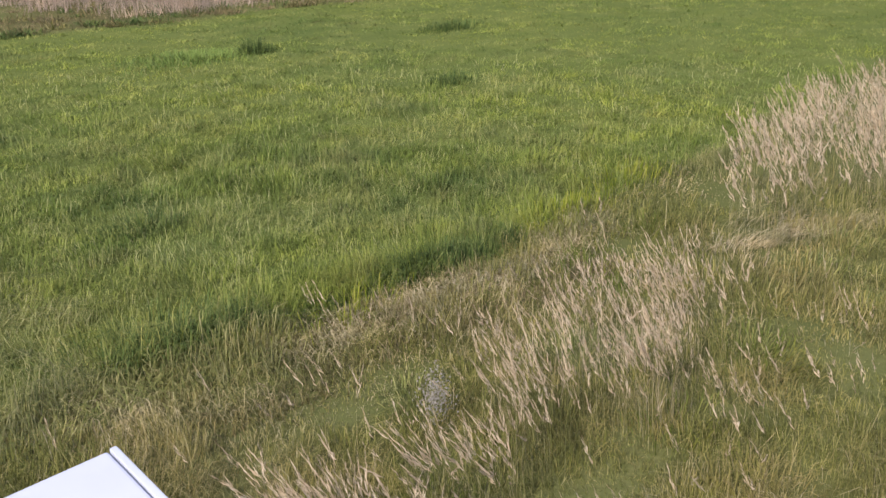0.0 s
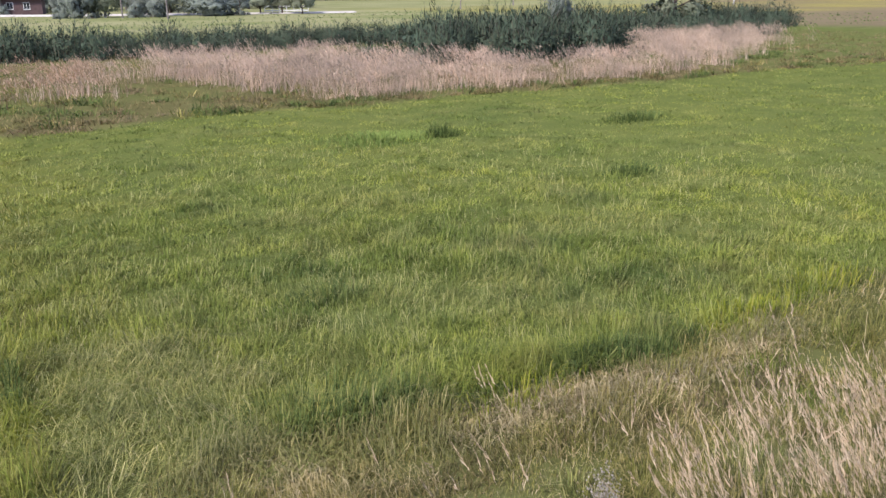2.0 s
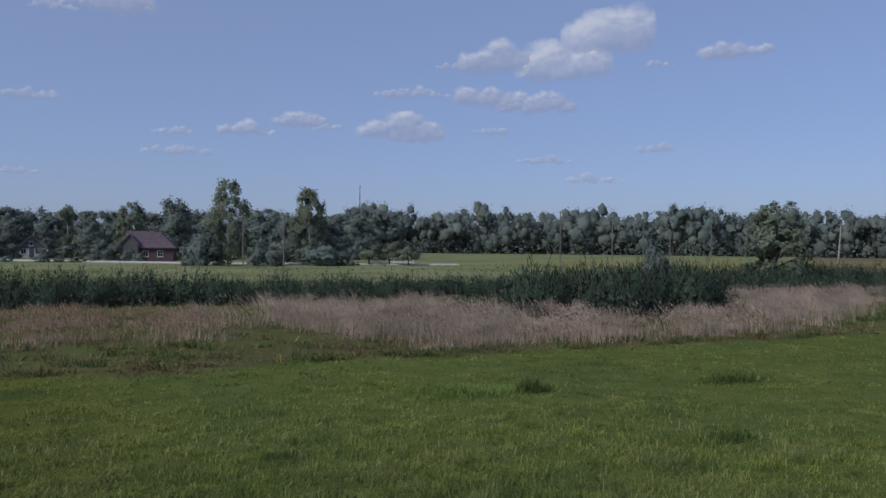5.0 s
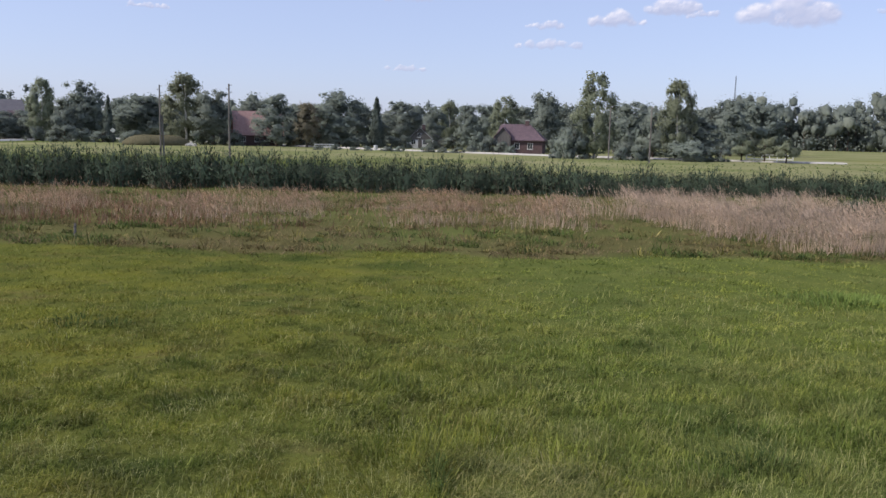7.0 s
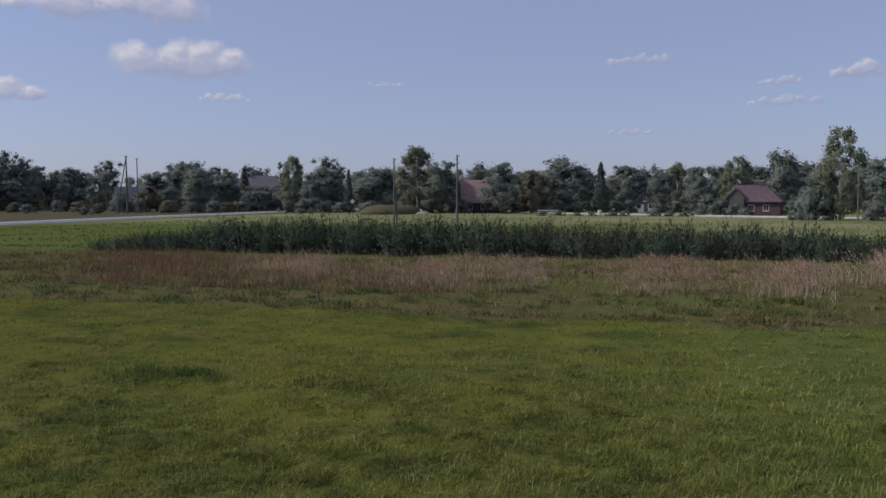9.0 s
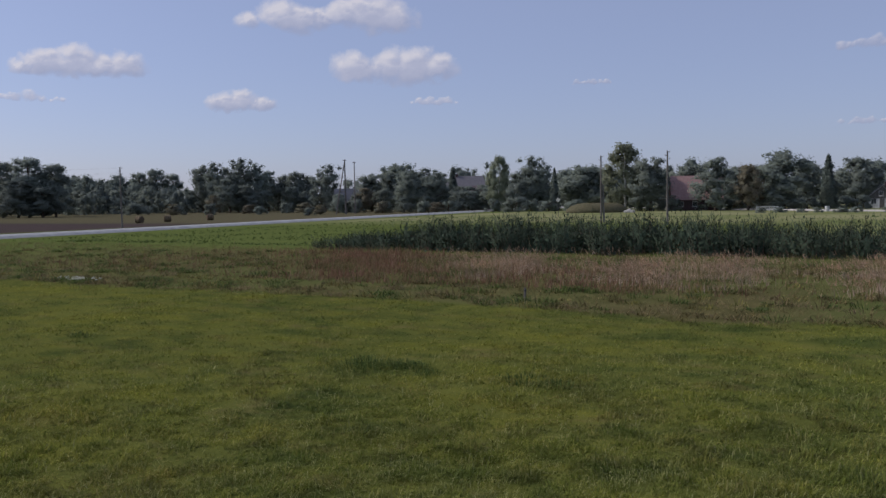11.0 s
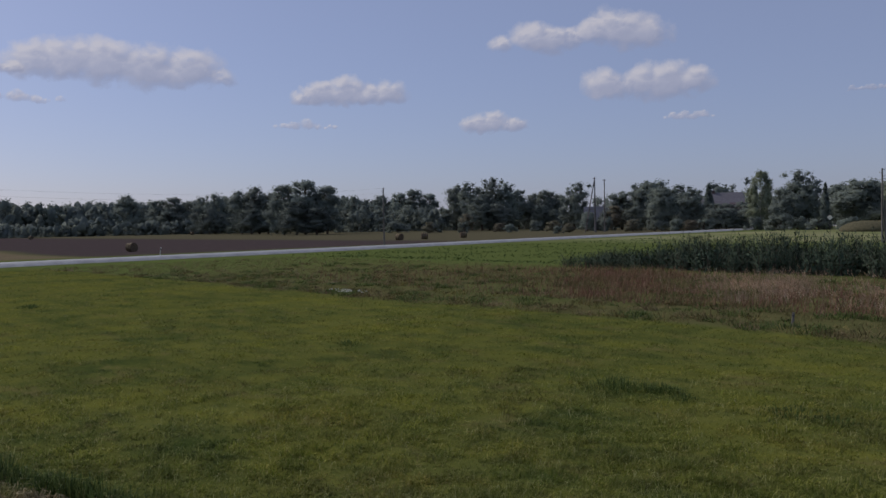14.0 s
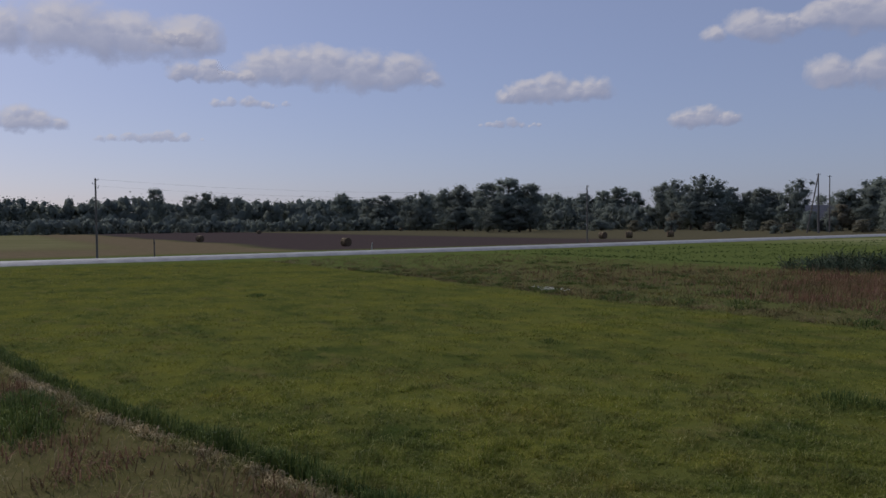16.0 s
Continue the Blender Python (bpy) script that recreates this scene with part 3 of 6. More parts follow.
def laid_straw():
    n = 900
    x, y = (np.concatenate(v) for v in zip(in_patch(620, 8.7, 3.15, 1.5, 0.20, -22), in_patch(280, 8.9, 3.75, 1.3, 0.42, 12)))
    v, f = blade_arrays(x, y, ground_height(x, y) + 0.03, RNG.uniform(0.16, 0.34, n), np.full(n, 0.006), RNG.normal(-0.5, 0.5, n), np.clip(RNG.normal(1.3, 0.06, n), 1.15, 1.4))
    tagged(new("laid_straw", mesh_of("laid_straw", v, f, M_DRY)), "pale straw lying flat across the verge", "grass", kind="stuff")
    k = 900
    d = RNG.normal(0, 1, (k, 3))
    p = np.array([3.22, 3.42, 0.30]) + d * np.array([0.055, 0.055, 0.10])
    tagged(new("thistle_down", mesh_of("thistle_down", *leaf_arrays(p, d, 0.011), M_DOWN)), "tuft of whitish thistle down in the verge", "thistle", kind="stuff")


def edge_fringe():
    """Longer yellowing grass that the mower missed along the meadow's edge."""
    n = 6500
    x = RNG.uniform(0.8, 13, n)
    y = lawn_near(x) - 0.15 + RNG.normal(0, 0.20, n) + 0.12 * bumps(x, x * 0, 0.8, 41)
    h = RNG.uniform(0.16, 0.34, n) * np.clip(0.8 + 0.5 * bumps(x, y, 0.7, 42), 0.4, 1.3)
    grow("edge_fringe", x, y, h, np.full(n, 0.007), np.clip(RNG.normal(0.8, 0.3, n), 0.1, 1.2), M_FRINGE, "yellowing uncut grass along the meadow edge")


def near_strip():
    x, y, r = (np.concatenate(v) for v in zip(scatter(80000, 2.6, 45, -84, 100), scatter(80000, 3.0, 11, -84, -8)))
    ok = (y < lawn_near(x) + 0.15 * bumps(x, y, 0.7, 2)) & (r > 2.6)
    ok &= (x > 1.0) | (y > 1.9) | (x < -5)
    x, y, r = x[ok], y[ok], r[ok]
    wave, tuft = bumps(x, y, 0.9, 14), bumps(x, y, 0.3, 17)
    h = np.clip((0.15 + 0.10 * wave + 0.08 * tuft) * RNG.uniform(0.5, 1.4, len(x)), 0.03, 0.45)
    w = np.maximum(0.004, r * 0.0008)
    lean = np.clip(RNG.normal(0.95, 0.3, len(x)), 0.05, 1.25)
    dry = RNG.uniform(0, 1, len(x)) < np.clip(0.08 + 0.34 * bumps(x, y, 1.3, 15) - 0.45 * soft(x, 5.0, 6.5) * soft(y, 3.4, 2.6) + 0.25 * soft(x, -5, -9), 0.06, 0.8)
    grow("verge_grass", x[~dry], y[~dry], h[~dry], w[~dry], lean[~dry], M_VERGE, "olive green verge grass with yellowing blades")
    grow("dry_verge_grass", x[dry], y[dry], h[dry] * 1.1, w[dry], lean[dry], M_DRY, "straw-coloured dry grass on the verge")


def round_the_platform():
    """Trodden grass on the platform's other sides."""
    x, y = RNG.uniform(-14, 14, 26000), RNG.uniform(-12, 2.4, 26000)
    ok = ((np.abs(x) > 0.7) | (np.abs(y) > 1.6)) & (y < lawn_near(x)) & ~((x > 1.0) & (y > 0.6))
    x, y = x[ok], y[ok]
    h = np.clip((0.12 + 0.06 * bumps(x, y, 0.8, 19)) * RNG.uniform(0.5, 1.4, len(x)), 0.03, 0.3)
    grow("trodden_grass", x, y, h, np.full(len(x), 0.012), np.clip(RNG.normal(0.9, 0.3, len(x)), 0.05, 1.2), M_VERGE, "short trodden grass round the white platform", bend=False)


def reed_grass(name, x, y, h, label, head=0.15, wide=0.014, wind=2.4, fat=1.0, material=None, stem=None, plumes=12, lean=0.15):
    """Tall grass: a thin stem that nods, and a feathery head of small spikelets."""
    n = len(x)
    az = RNG.normal(wind, 0.8, n)
    lean = np.clip(RNG.normal(lean, 0.13, n), 0.02, 0.8)
    base = np.stack([x, y, ground_height(x, y) - 0.01], -1)
    out = np.stack([np.cos(az), np.sin(az), 0 * az], -1)
    top = base + out * (lean * h * 0.6)[:, None] + np.array([0, 0, 1.0]) * (h * 0.93)[:, None]
    turn = RNG.uniform(0, np.pi, n)
    side = np.stack([np.cos(turn), np.sin(turn), 0 * turn], -1)
    sw = 0.0013 * fat
    stems = (np.stack([base - side * sw, base + side * sw, top], 1).reshape(-1, 3), np.arange(3 * n).reshape(-1, 3))
    tips = top + unit(out * (0.28 + lean)[:, None] + np.array([0, 0, 0.85])) * (head * RNG.uniform(0.7, 1.25, n))[:, None]
    spikes = []
    axis = tips - top
    for k in range(plumes):
        t = (k + RNG.uniform(0.0, 0.9, n)) / plumes
        a = RNG.uniform(0, 2 * np.pi, n)
        s = np.stack([np.cos(a), np.sin(a), 0.2 * np.sin(3 * a)], -1)
        w = (wide * fat * RNG.uniform(0.7, 1.3, n) * (1.05 - 0.75 * t))[:, None]
        p0 = top + axis * t[:, None]
        p1 = p0 + axis * RNG.uniform(0.22, 0.42, (n, 1)) + s * w
        q = np.cross(unit(axis), s) * w * 0.42
        v = np.stack([p0 - q * 0.5, p1 + q * 0.2, p0 * 0.45 + p1 * 0.55 + q + s * w * 0.2], 1).reshape(-1, 3)
        spikes.append((v, np.arange(3 * n).reshape(-1, 3)))
    root = thing(name, Matrix.Identity(4), label, "tall grass", kind="stuff")
    part("stems", mesh_of("stems", *stems, stem or M_VERGE), None, root)
    part("seed_heads", mesh_of("seed_heads", *join(spikes), material or M_HEAD), None, root)


def in_patch(n, cx, cy, rx, ry, turn=0.0):
    r, a = np.sqrt(RNG.uniform(0, 1, n)), RNG.uniform(0, 2 * np.pi, n)
    u, v, t = r * np.cos(a) * rx, r * np.sin(a) * ry, radians(turn)
    return cx + u * math.cos(t) - v * math.sin(t), cy + u * math.sin(t) + v * math.cos(t)


def near_reeds():
    for k, (n, cx, cy, rx, ry, turn, h, label) in enumerate((
            (950, 1.95, 2.50, 1.0, 0.42, 0, 0.66, "pinkish dry reed grass nodding beside the platform"),
            (1350, 4.45, 2.75, 1.45, 0.46, -4, 0.76, "pale dry reed grass in a band along the verge"),
            (2600, 10.8, 3.55, 3.4, 0.9, 8, 0.95, "dense stand of pale dry reed grass"),
            (90, 3.6, 4.1, 2.6, 0.7, 4, 0.5, "scattered seed heads above the verge"),
            (230, 4.6, 1.85, 1.9, 0.5, 4, 0.45, "thin dry reed grass in front of the verge"))):
        x, y = in_patch(int(n * 1.7), cx, cy, rx * 1.08, ry * 1.12, turn)
        keep = clumped(x, y, 0.42, 61 + k, 0.35) & (RNG.uniform(0, 1, len(x)) > 0.55 * ((x - cx) ** 2 / rx**2 + (y - cy) ** 2 / ry**2))
        x, y = x[keep], y[keep]
        n = len(x)
        reed_grass("reed_grass", x, y, h * RNG.uniform(0.6, 1.2, n), label, stem=M_DRY, lean=0.34 if k == 0 else 0.16, head=0.24 if k == 2 else 0.18, wide=0.024 if k == 2 else 0.016, plumes=13)


def tussock(n, cx, cy, r, h, material, label, ry=None, w=0.008, name="grass_tussock", lean=0.6):
    x, y = RNG.normal(0, r * 0.55, n), RNG.normal(0, (ry or r) * 0.55, n)
    k = RNG.integers(0, 9, n)
    x, y = x * 0.7 + 0.7 * r * np.sin(k * 2.4 + cx) * 0.8, y * 0.7 + 0.7 * (ry or r) * np.cos(k * 1.7 + cy) * 0.8
    d = np.hypot(x / r, y / (ry or r))
    hh = h * np.clip(1 - 0.4 * d**2, 0.25, 1) * RNG.uniform(0.6, 1.2, n)
    v, f = blade_arrays(x, y, np.zeros(n) - 0.02, hh, np.full(n, w), np.arctan2(y, x) + RNG.normal(0, 0.6, n), np.clip(RNG.normal(lean, 0.25, n), 0, 1.1))
    root = new(name, mesh_of(name, v, f, material))
    root.location = (cx, cy, float(ground_height(np.array([cx]), np.array([cy]))[0]))
    return tagged(root, label, "tussock", "tussocks in the meadow", "stuff")


lawn()
pale_blades()
trampled()
straw_line()
rim_shade_grass()
dead_verge()
cut_edge()
laid_straw()
edge_fringe()
near_strip()
round_the_platform()
near_reeds()
for n, cx, cy, r, ry, h, w in ((420, -10.2, 14.4, 0.6, 0.7, 0.27, 0.013), (330, -9.3, 14.7, 0.5, 0.35, 0.22, 0.013), (120, -8.5, 14.3, 0.35, 0.3, 0.17, 0.013), (160, -6.5, 14.4, 0.5, 0.5, 0.17, 0.016), (110, -5.7, 14.2, 0.35, 0.3, 0.17, 0.016), (260, 10.6, 17.4, 0.4, 0.35, 0.42, 0.014), (300, 11.5, 11.7, 0.7, 0.35, 0.26, 0.014),
                               (420, 16.7, 16.9, 1.1, 0.5, 0.30, 0.02), (220, 0.12, 7.7, 0.10, 0.55, 0.30, 0.008), (260, 3.5, 8.5, 0.6, 0.25, 0.24, 0.010), (1300, -17.3, 0.6, 2.0, 0.6, 0.42, 0.016),
                               (260, 2.4, 6.05, 1.0, 0.25, 0.36, 0.009), (90, -19.3, 14.2, 0.4, 0.3, 0.15, 0.02), (60, -39.8, 11.7, 0.5, 0.4, 0.22, 0.04)):
    tussock(n, cx, cy, r, h, M_TUFT, "dark green sedge tussock in the meadow", ry, w)
for n, cx, cy, r, ry in ((340, 7.0, 5.35, 0.9, 0.3), (240, 8.7, 5.6, 1.0, 0.3), (140, 3.9, 5.2, 0.8, 0.25)):
    tussock(n, cx, cy, r, 0.36, M_YELLOW, "yellow-green grass clump along the verge", ry, 0.009)
tussock(1600, 8.9, 17.6, 1.7, 0.20, M_FRESH, "bright green hummock of fine grass", 1.1, 0.018)


verge = np.random.default_rng(83)
for k in range(22):
    cx, cy = verge.uniform(2.3, 8.6), verge.uniform(1.5, 4.7)
    material, label = ((M_VERGE, "olive grass tussock on the verge"), (M_LAWN, "fresh green grass tussock on the verge"), (M_LAID, "pale yellowed grass tussock on the verge"))[k % 3]
    tussock(150, cx, cy, verge.uniform(0.22, 0.42), verge.uniform(0.20, 0.34), material, label, None, 0.007, "verge_tussock", 0.8)["group"] = "tussocks on the verge"


def rough_meadow():
    n = 360000
    x, y = RNG.uniform(-78, 66, n), 23.2 + 27 * RNG.uniform(0, 1, n) ** 1.4
    ok = (y > LAWN_FAR + 0.5 * bumps(x, y, 4, 5) - 0.3) & clumped(x, y, 0.8, 21, 0.42)
    x, y = x[ok], y[ok]
    h = (0.22 + 0.20 * bumps(x, y, 0.7, 22)) * RNG.uniform(0.5, 1.3, len(x))
    grow("rough_grass", x, y, np.clip(h, 0.06, 0.6), RNG.uniform(0.018, 0.034, len(x)), np.clip(RNG.normal(1.0, 0.28, len(x)), 0, 1.3), M_ROUGH,
         "uneven tussocky grass between meadow and ditch", bend=False)


def rough_tussocks():
    """Low uneven tussocks, close together, in the strip between meadow and ditch."""
    n, each = 900, 34
    cx, cy = RNG.uniform(-52, 46, n), 24.3 + 20 * RNG.uniform(0, 1, n) ** 1.5
    size = RNG.uniform(0.22, 0.55, n)
    tone = RNG.uniform(0, 1, n)
    for name, mask, material, label in (("rough_tussocks", tone < 0.5, M_ROUGH, "brownish tussocks of coarse grass"), ("sedge_tussocks", tone >= 0.72, M_TUFT, "dark sedge tussocks in the rough strip"),
                                        ("grey_green_tussocks", (tone >= 0.5) & (tone < 0.72), M_VERGE, "yellowish tussocks in the rough strip")):
        k = int(mask.sum())
        a, d = RNG.uniform(0, 6.28, (k, each)), np.sqrt(RNG.uniform(0, 1, (k, each)))
        rad = size[mask][:, None]
        x, y = cx[mask][:, None] + np.cos(a) * d * rad, cy[mask][:, None] + np.sin(a) * d * rad * 0.8
        h = rad * (0.85 - 0.4 * d**2) * RNG.uniform(0.6, 1.2, d.shape)
        v, f = blade_arrays(x.ravel(), y.ravel(), ground_height(x.ravel(), y.ravel()) - 0.02, h.ravel(), RNG.uniform(0.02, 0.034, d.size), a.ravel() + RNG.normal(0, 0.5, d.size), np.clip(0.75 + 0.4 * d.ravel() + RNG.normal(0, 0.15, d.size), 0.3, 1.3))
        tagged(new(name, mesh_of(name, v, f, material)), label, "tussocks", kind="stuff")


def weeds():
    n = 46000
    x, y = RNG.uniform(-46, 2, n), RNG.uniform(29, 47, n)
    drift = np.exp(-((x + 22.5 + 0.68 * (y - 33)) / 4.6) ** 2) + 0.5 * np.exp(-((x + 12.5 + 0.6 * (y - 34)) / 3.0) ** 2) * soft(y, 42, 36)
    keep = drift * np.clip(0.7 + 0.6 * bumps(x, y, 1.8, 25), 0, 1) + 0.05
    ok = RNG.uniform(0, 1, n) < keep
    x, y = x[ok], y[ok]
    grow("russet_weeds", x, y, RNG.uniform(0.25, 0.7, len(x)), RNG.uniform(0.025, 0.05, len(x)), np.clip(RNG.normal(0.5, 0.25, len(x)), 0, 0.8), M_WEED,
         "dead russet-brown weeds in drifts", bend=False, category="weeds")


def pale_belt():
    n = 150000
    x, y = RNG.uniform(-26, 56, n), RNG.uniform(25.0, 43, n)
    ragged = 0.7 * bumps(x, y, 1.6, 34)
    dense = soft(x + ragged - (8.6 + 0.29 * (35.5 - y)), -0.9, 0.9) * soft(y + ragged, 24.8, 25.8) * soft(y + 2.2 * ragged - (26.8 + 0.57 * (x - 29.5)), -2.2, 2.0) * soft(y + 0.5 * ragged, 41.8, 39.0)
    thin = soft(x, -24, -13) * soft(x, 13, 8) * soft(y, 29.5, 32.5) * soft(y + ragged, 42, 39) * np.clip(0.16 + 0.75 * bumps(x, y, 2.4, 31), 0, 1)
    clear = ((x - 26.5) / 8.4) ** 2 + ((y - 35.8) / 7.0) ** 2 > 1
    keep = np.maximum(dense * np.clip(0.72 + 0.45 * bumps(x, y, 2.5, 32) + 0.45 * bumps(x, y, 0.8, 36), 0.1, 1), thin) * clear
    ok = RNG.uniform(0, 1, n) < keep
    x, y = x[ok], y[ok]
    h = np.clip((0.92 + 0.36 * bumps(x, y, 1.3, 33) + 0.2 * bumps(x, y, 0.55, 35)) * RNG.uniform(0.7, 1.15, len(x)) * np.where(x < 7, 0.62, 0.84), 0.3, 1.3)
    pink = x + RNG.normal(0, 1.2, len(x)) > 6
    for m, material, label in ((pink, M_PALE, "broad belt of pale pinkish dry reed grass"), (~pink, M_TAN, "drifts of tan dry reed grass")):
        reed_grass("pale_reed_belt", x[m], y[m], h[m], label, head=0.27, wide=0.036, fat=1.6, material=material, stem=material, wind=2.6, plumes=5, lean=0.3)
    k = len(x) // 2
    grow("pale_reed_leaves", x[:k] + RNG.normal(0, 0.1, k), y[:k] + RNG.normal(0, 0.1, k), h[:k] * 0.75, np.full(k, 0.022), np.clip(RNG.normal(0.3, 0.2, k), 0, 0.9), M_PALE,
         "dry leaves of the pale reed belt", bend=False, category="tall grass")


def far_meadow():
    n = 70000
    x, y = RNG.uniform(-82, 120, n), 52 + 90 * RNG.uniform(0, 1, n) ** 1.6
    ok = clumped(x, y, 5, 41, 0.4) & (RNG.uniform(0, 1, n) < 0.35 + 0.65 * soft(x, -25, -36))
    x, y = x[ok], y[ok]
    grow("field_grass", x, y, RNG.uniform(0.08, 0.24, len(x)), 0.0022 * np.hypot(x, y), np.clip(RNG.normal(0.8, 0.25, len(x)), 0.2, 1.2), M_TUFT, "dark green grass of the field behind the ditch", bend=False)


def weed_clumps():
    """Coarse dark clumps scattered through the rough strip: three shapes, copied."""
    r = np.random.default_rng(44)
    spots = [(x, y) for x, y in zip(r.uniform(-62, 44, 330), 24.5 + 21 * r.uniform(0, 1, 330) ** 1.7) if not (9 < x < 34 and y > 26)]
    for variant, (material, label) in enumerate(((M_TUFT, "coarse dark green weed clump in the rough grass"), (M_ROUGH, "olive brown dock clump in the rough grass"), (M_TUFT, "low dark green sedge clump in the rough"))):
        ob = tussock(110, 0, 0, 0.5, 0.30, material, label, 0.42, 0.022, "weed_clump", 0.95)
        ob["group"] = "weed clumps in the rough strip"
        mine = [pose(x, y, 0, 0, 0, r.uniform(0, 360)) @ Matrix.Diagonal((*[r.uniform(0.7, 1.6)] * 2, r.uniform(0.6, 1.25), 1)) for x, y in spots[variant::3]]
        for m in mine[1:]:
            copy_thing(ob, m)
        ob.matrix_basis = mine[0]


rough_meadow()
rough_tussocks()
weed_clumps()
weeds()
pale_belt()
far_meadow()

# ---------------------------------------------------------------- shrubs and trees


def osier(seed):
    """A willow shrub about 2.2 m high: upright shoots set with narrow leaves over a dense leafy foot."""
    r = np.random.default_rng(seed)
    shoots, leaves, normals = [], [], []
    n = 50
    a, d = r.uniform(0, 2 * np.pi, n), np.sqrt(r.uniform(0, 1, n)) * 0.75
    h = r.uniform(1.0, 2.0, n) * (1 - 0.3 * d) * np.where(r.uniform(0, 1, n) < 0.12, 1.3, 1.0)
    for i in range(n):
        base = np.array([math.cos(a[i]) * d[i], math.sin(a[i]) * d[i], -0.05])
        tip = base * np.array([1.55, 1.55, 0]) + np.array([r.normal(0, 0.14), r.normal(0, 0.14), h[i]])
        s = np.array([math.sin(a[i]), -math.cos(a[i]), 0]) * 0.012
        shoots.append((np.array([base - s, base + s, tip]), np.array([[0, 1, 2]])))
        k = 13
        t = r.uniform(0.10, 1.0, k)[:, None]
        p = base + (tip - base) * t + r.normal(0, 0.06, (k, 3))
        nn = unit(np.stack([p[:, 0] * 0.7, p[:, 1] * 0.7, 0.30 + 0.12 * p[:, 2]], -1) + r.normal(0, 0.08, (k, 3)))
        up = unit((tip - base) + r.normal(0, 0.45, (k, 3)))
        side = unit(np.cross(up, nn))
        w, ln = r.uniform(0.013, 0.024, (k, 1)), r.uniform(0.16, 0.30, (k, 1))
        leaves.append((np.stack([p - side * w, p + side * w, p + up * ln], 1).reshape(-1, 3), np.arange(3 * k).reshape(-1, 3)))
        normals.append(np.repeat(nn, 3, 0))
    k = 170
    p = np.stack([r.normal(0, 0.55, k), r.normal(0, 0.55, k), r.uniform(0.0, 1.05, k)], -1)
    nn = unit(np.stack([p[:, 0], p[:, 1], np.full(k, 0.3)], -1) + r.normal(0, 0.08, (k, 3)))
    leaves.append(leaf_arrays(p, nn, 0.115, 0.35))
    normals.append(np.repeat(nn, 3, 0))
    return mesh_of("wood", *join(shoots), M_BARK), leafy("foliage", *join(leaves), np.concatenate(normals), M_OSIER)


def ball(detail):
    bm = bmesh.new()
    bmesh.ops.create_icosphere(bm, subdivisions=detail, radius=1.0)
    v, f = np.array([p.co[:] for p in bm.verts]), np.array([[p.index for p in q.verts] for q in bm.faces])
    bm.free()
    return v, f


BALL_V, BALL_F = ball(1)


def lobes_crown(r, lobes, per, size, droop=0.0, core=0.55, middle=4.5):
    """Leaf sprays over many overlapping lobes (x, y, z, radius), an added solid leaf-coloured lump inside each to close
    dark gaps, and normals that follow lobes and crown.
    """
    pts, nor, hearts, heart_n, k0 = [], [], [], [], 0
    for x, y, z, rad in lobes:
        k = int(per * rad * rad) + 14
        d = unit(r.normal(0, 1, (k, 3)))
        s = rad * r.uniform(0.30, 1.15, (k, 1)) ** 0.6
        p = d * s * np.array([1, 1, 0.85]) + np.array([x, y, z])
        p += r.normal(0, 0.20, (k, 3)) * min(rad, 1.2)
        p[:, 2] -= droop * r.uniform(0, 1, k) * rad
        pts.append(p)
        nor.append(d)
        if core:
            lump = BALL_V * np.array([1, 1, 0.85]) * (rad * core * (1 + 0.2 * r.normal(0, 1, (len(BALL_V), 1)))) + np.array([x, y, z - 0.25 * droop * rad])
            hearts.append((lump, BALL_F))
            heart_n.append(BALL_V)
    p, d = np.concatenate(pts), np.concatenate(nor)
    whole = unit((p - np.array([0, 0, middle])) * np.array([1, 1, 0.6]))
    smooth_n = unit(0.30 * d + 0.70 * whole + 0.08 * r.normal(0, 1, d.shape) + np.array([0, 0, 0.15]))
    v, f = leaf_arrays(p, smooth_n, size, 0.40)
    normals = np.repeat(smooth_n, 3, 0)
    if core:
        v, f = join([(v, f)] + hearts)
        hn = np.concatenate(heart_n)
        hp = np.concatenate([h[0] for h in hearts])
        normals = np.concatenate([normals, unit(0.5 * hn + 0.6 * unit((hp - np.array([0, 0, middle])) * np.array([1, 1, 0.6])))])
    return v, f, normals


def limbs_mesh(r, h, r0, lobes, material, start=0.25, limbs=14):
    """A tapered trunk with bends and limbs out to the lobes."""
    bm = bmesh.new()
    p, n = Vector((0, 0, -0.2)), 6
    spine = [p]
    for k in range(1, n + 1):
        spine.append(Vector((r.normal(0, 0.012) * h, r.normal(0, 0.012) * h, h * 0.82 * k / n)))
    for k in range(n):
        rod(bm, spine[k], spine[k + 1], r0 * (1 - k / n * 0.85), r0 * (1 - (k + 1) / n * 0.85), 7)
    for x, y, z, rad in lobes[:limbs]:
        zz = min(max(z - 0.6 * math.hypot(x, y) - 0.2 * h * start, h * start), h * 0.75)
        k = zz / (h * 0.82) * n
        i = min(int(k), n - 1)
        a = spine[i].lerp(spine[i + 1], k - i)
        rod(bm, a, (x, y, z), r0 * 0.38, r0 * 0.08, 5)
    me = bpy.data.meshes.new("trunk")
    bm.to_mesh(me)
    bm.free()
    me.materials.append(material)
    return me


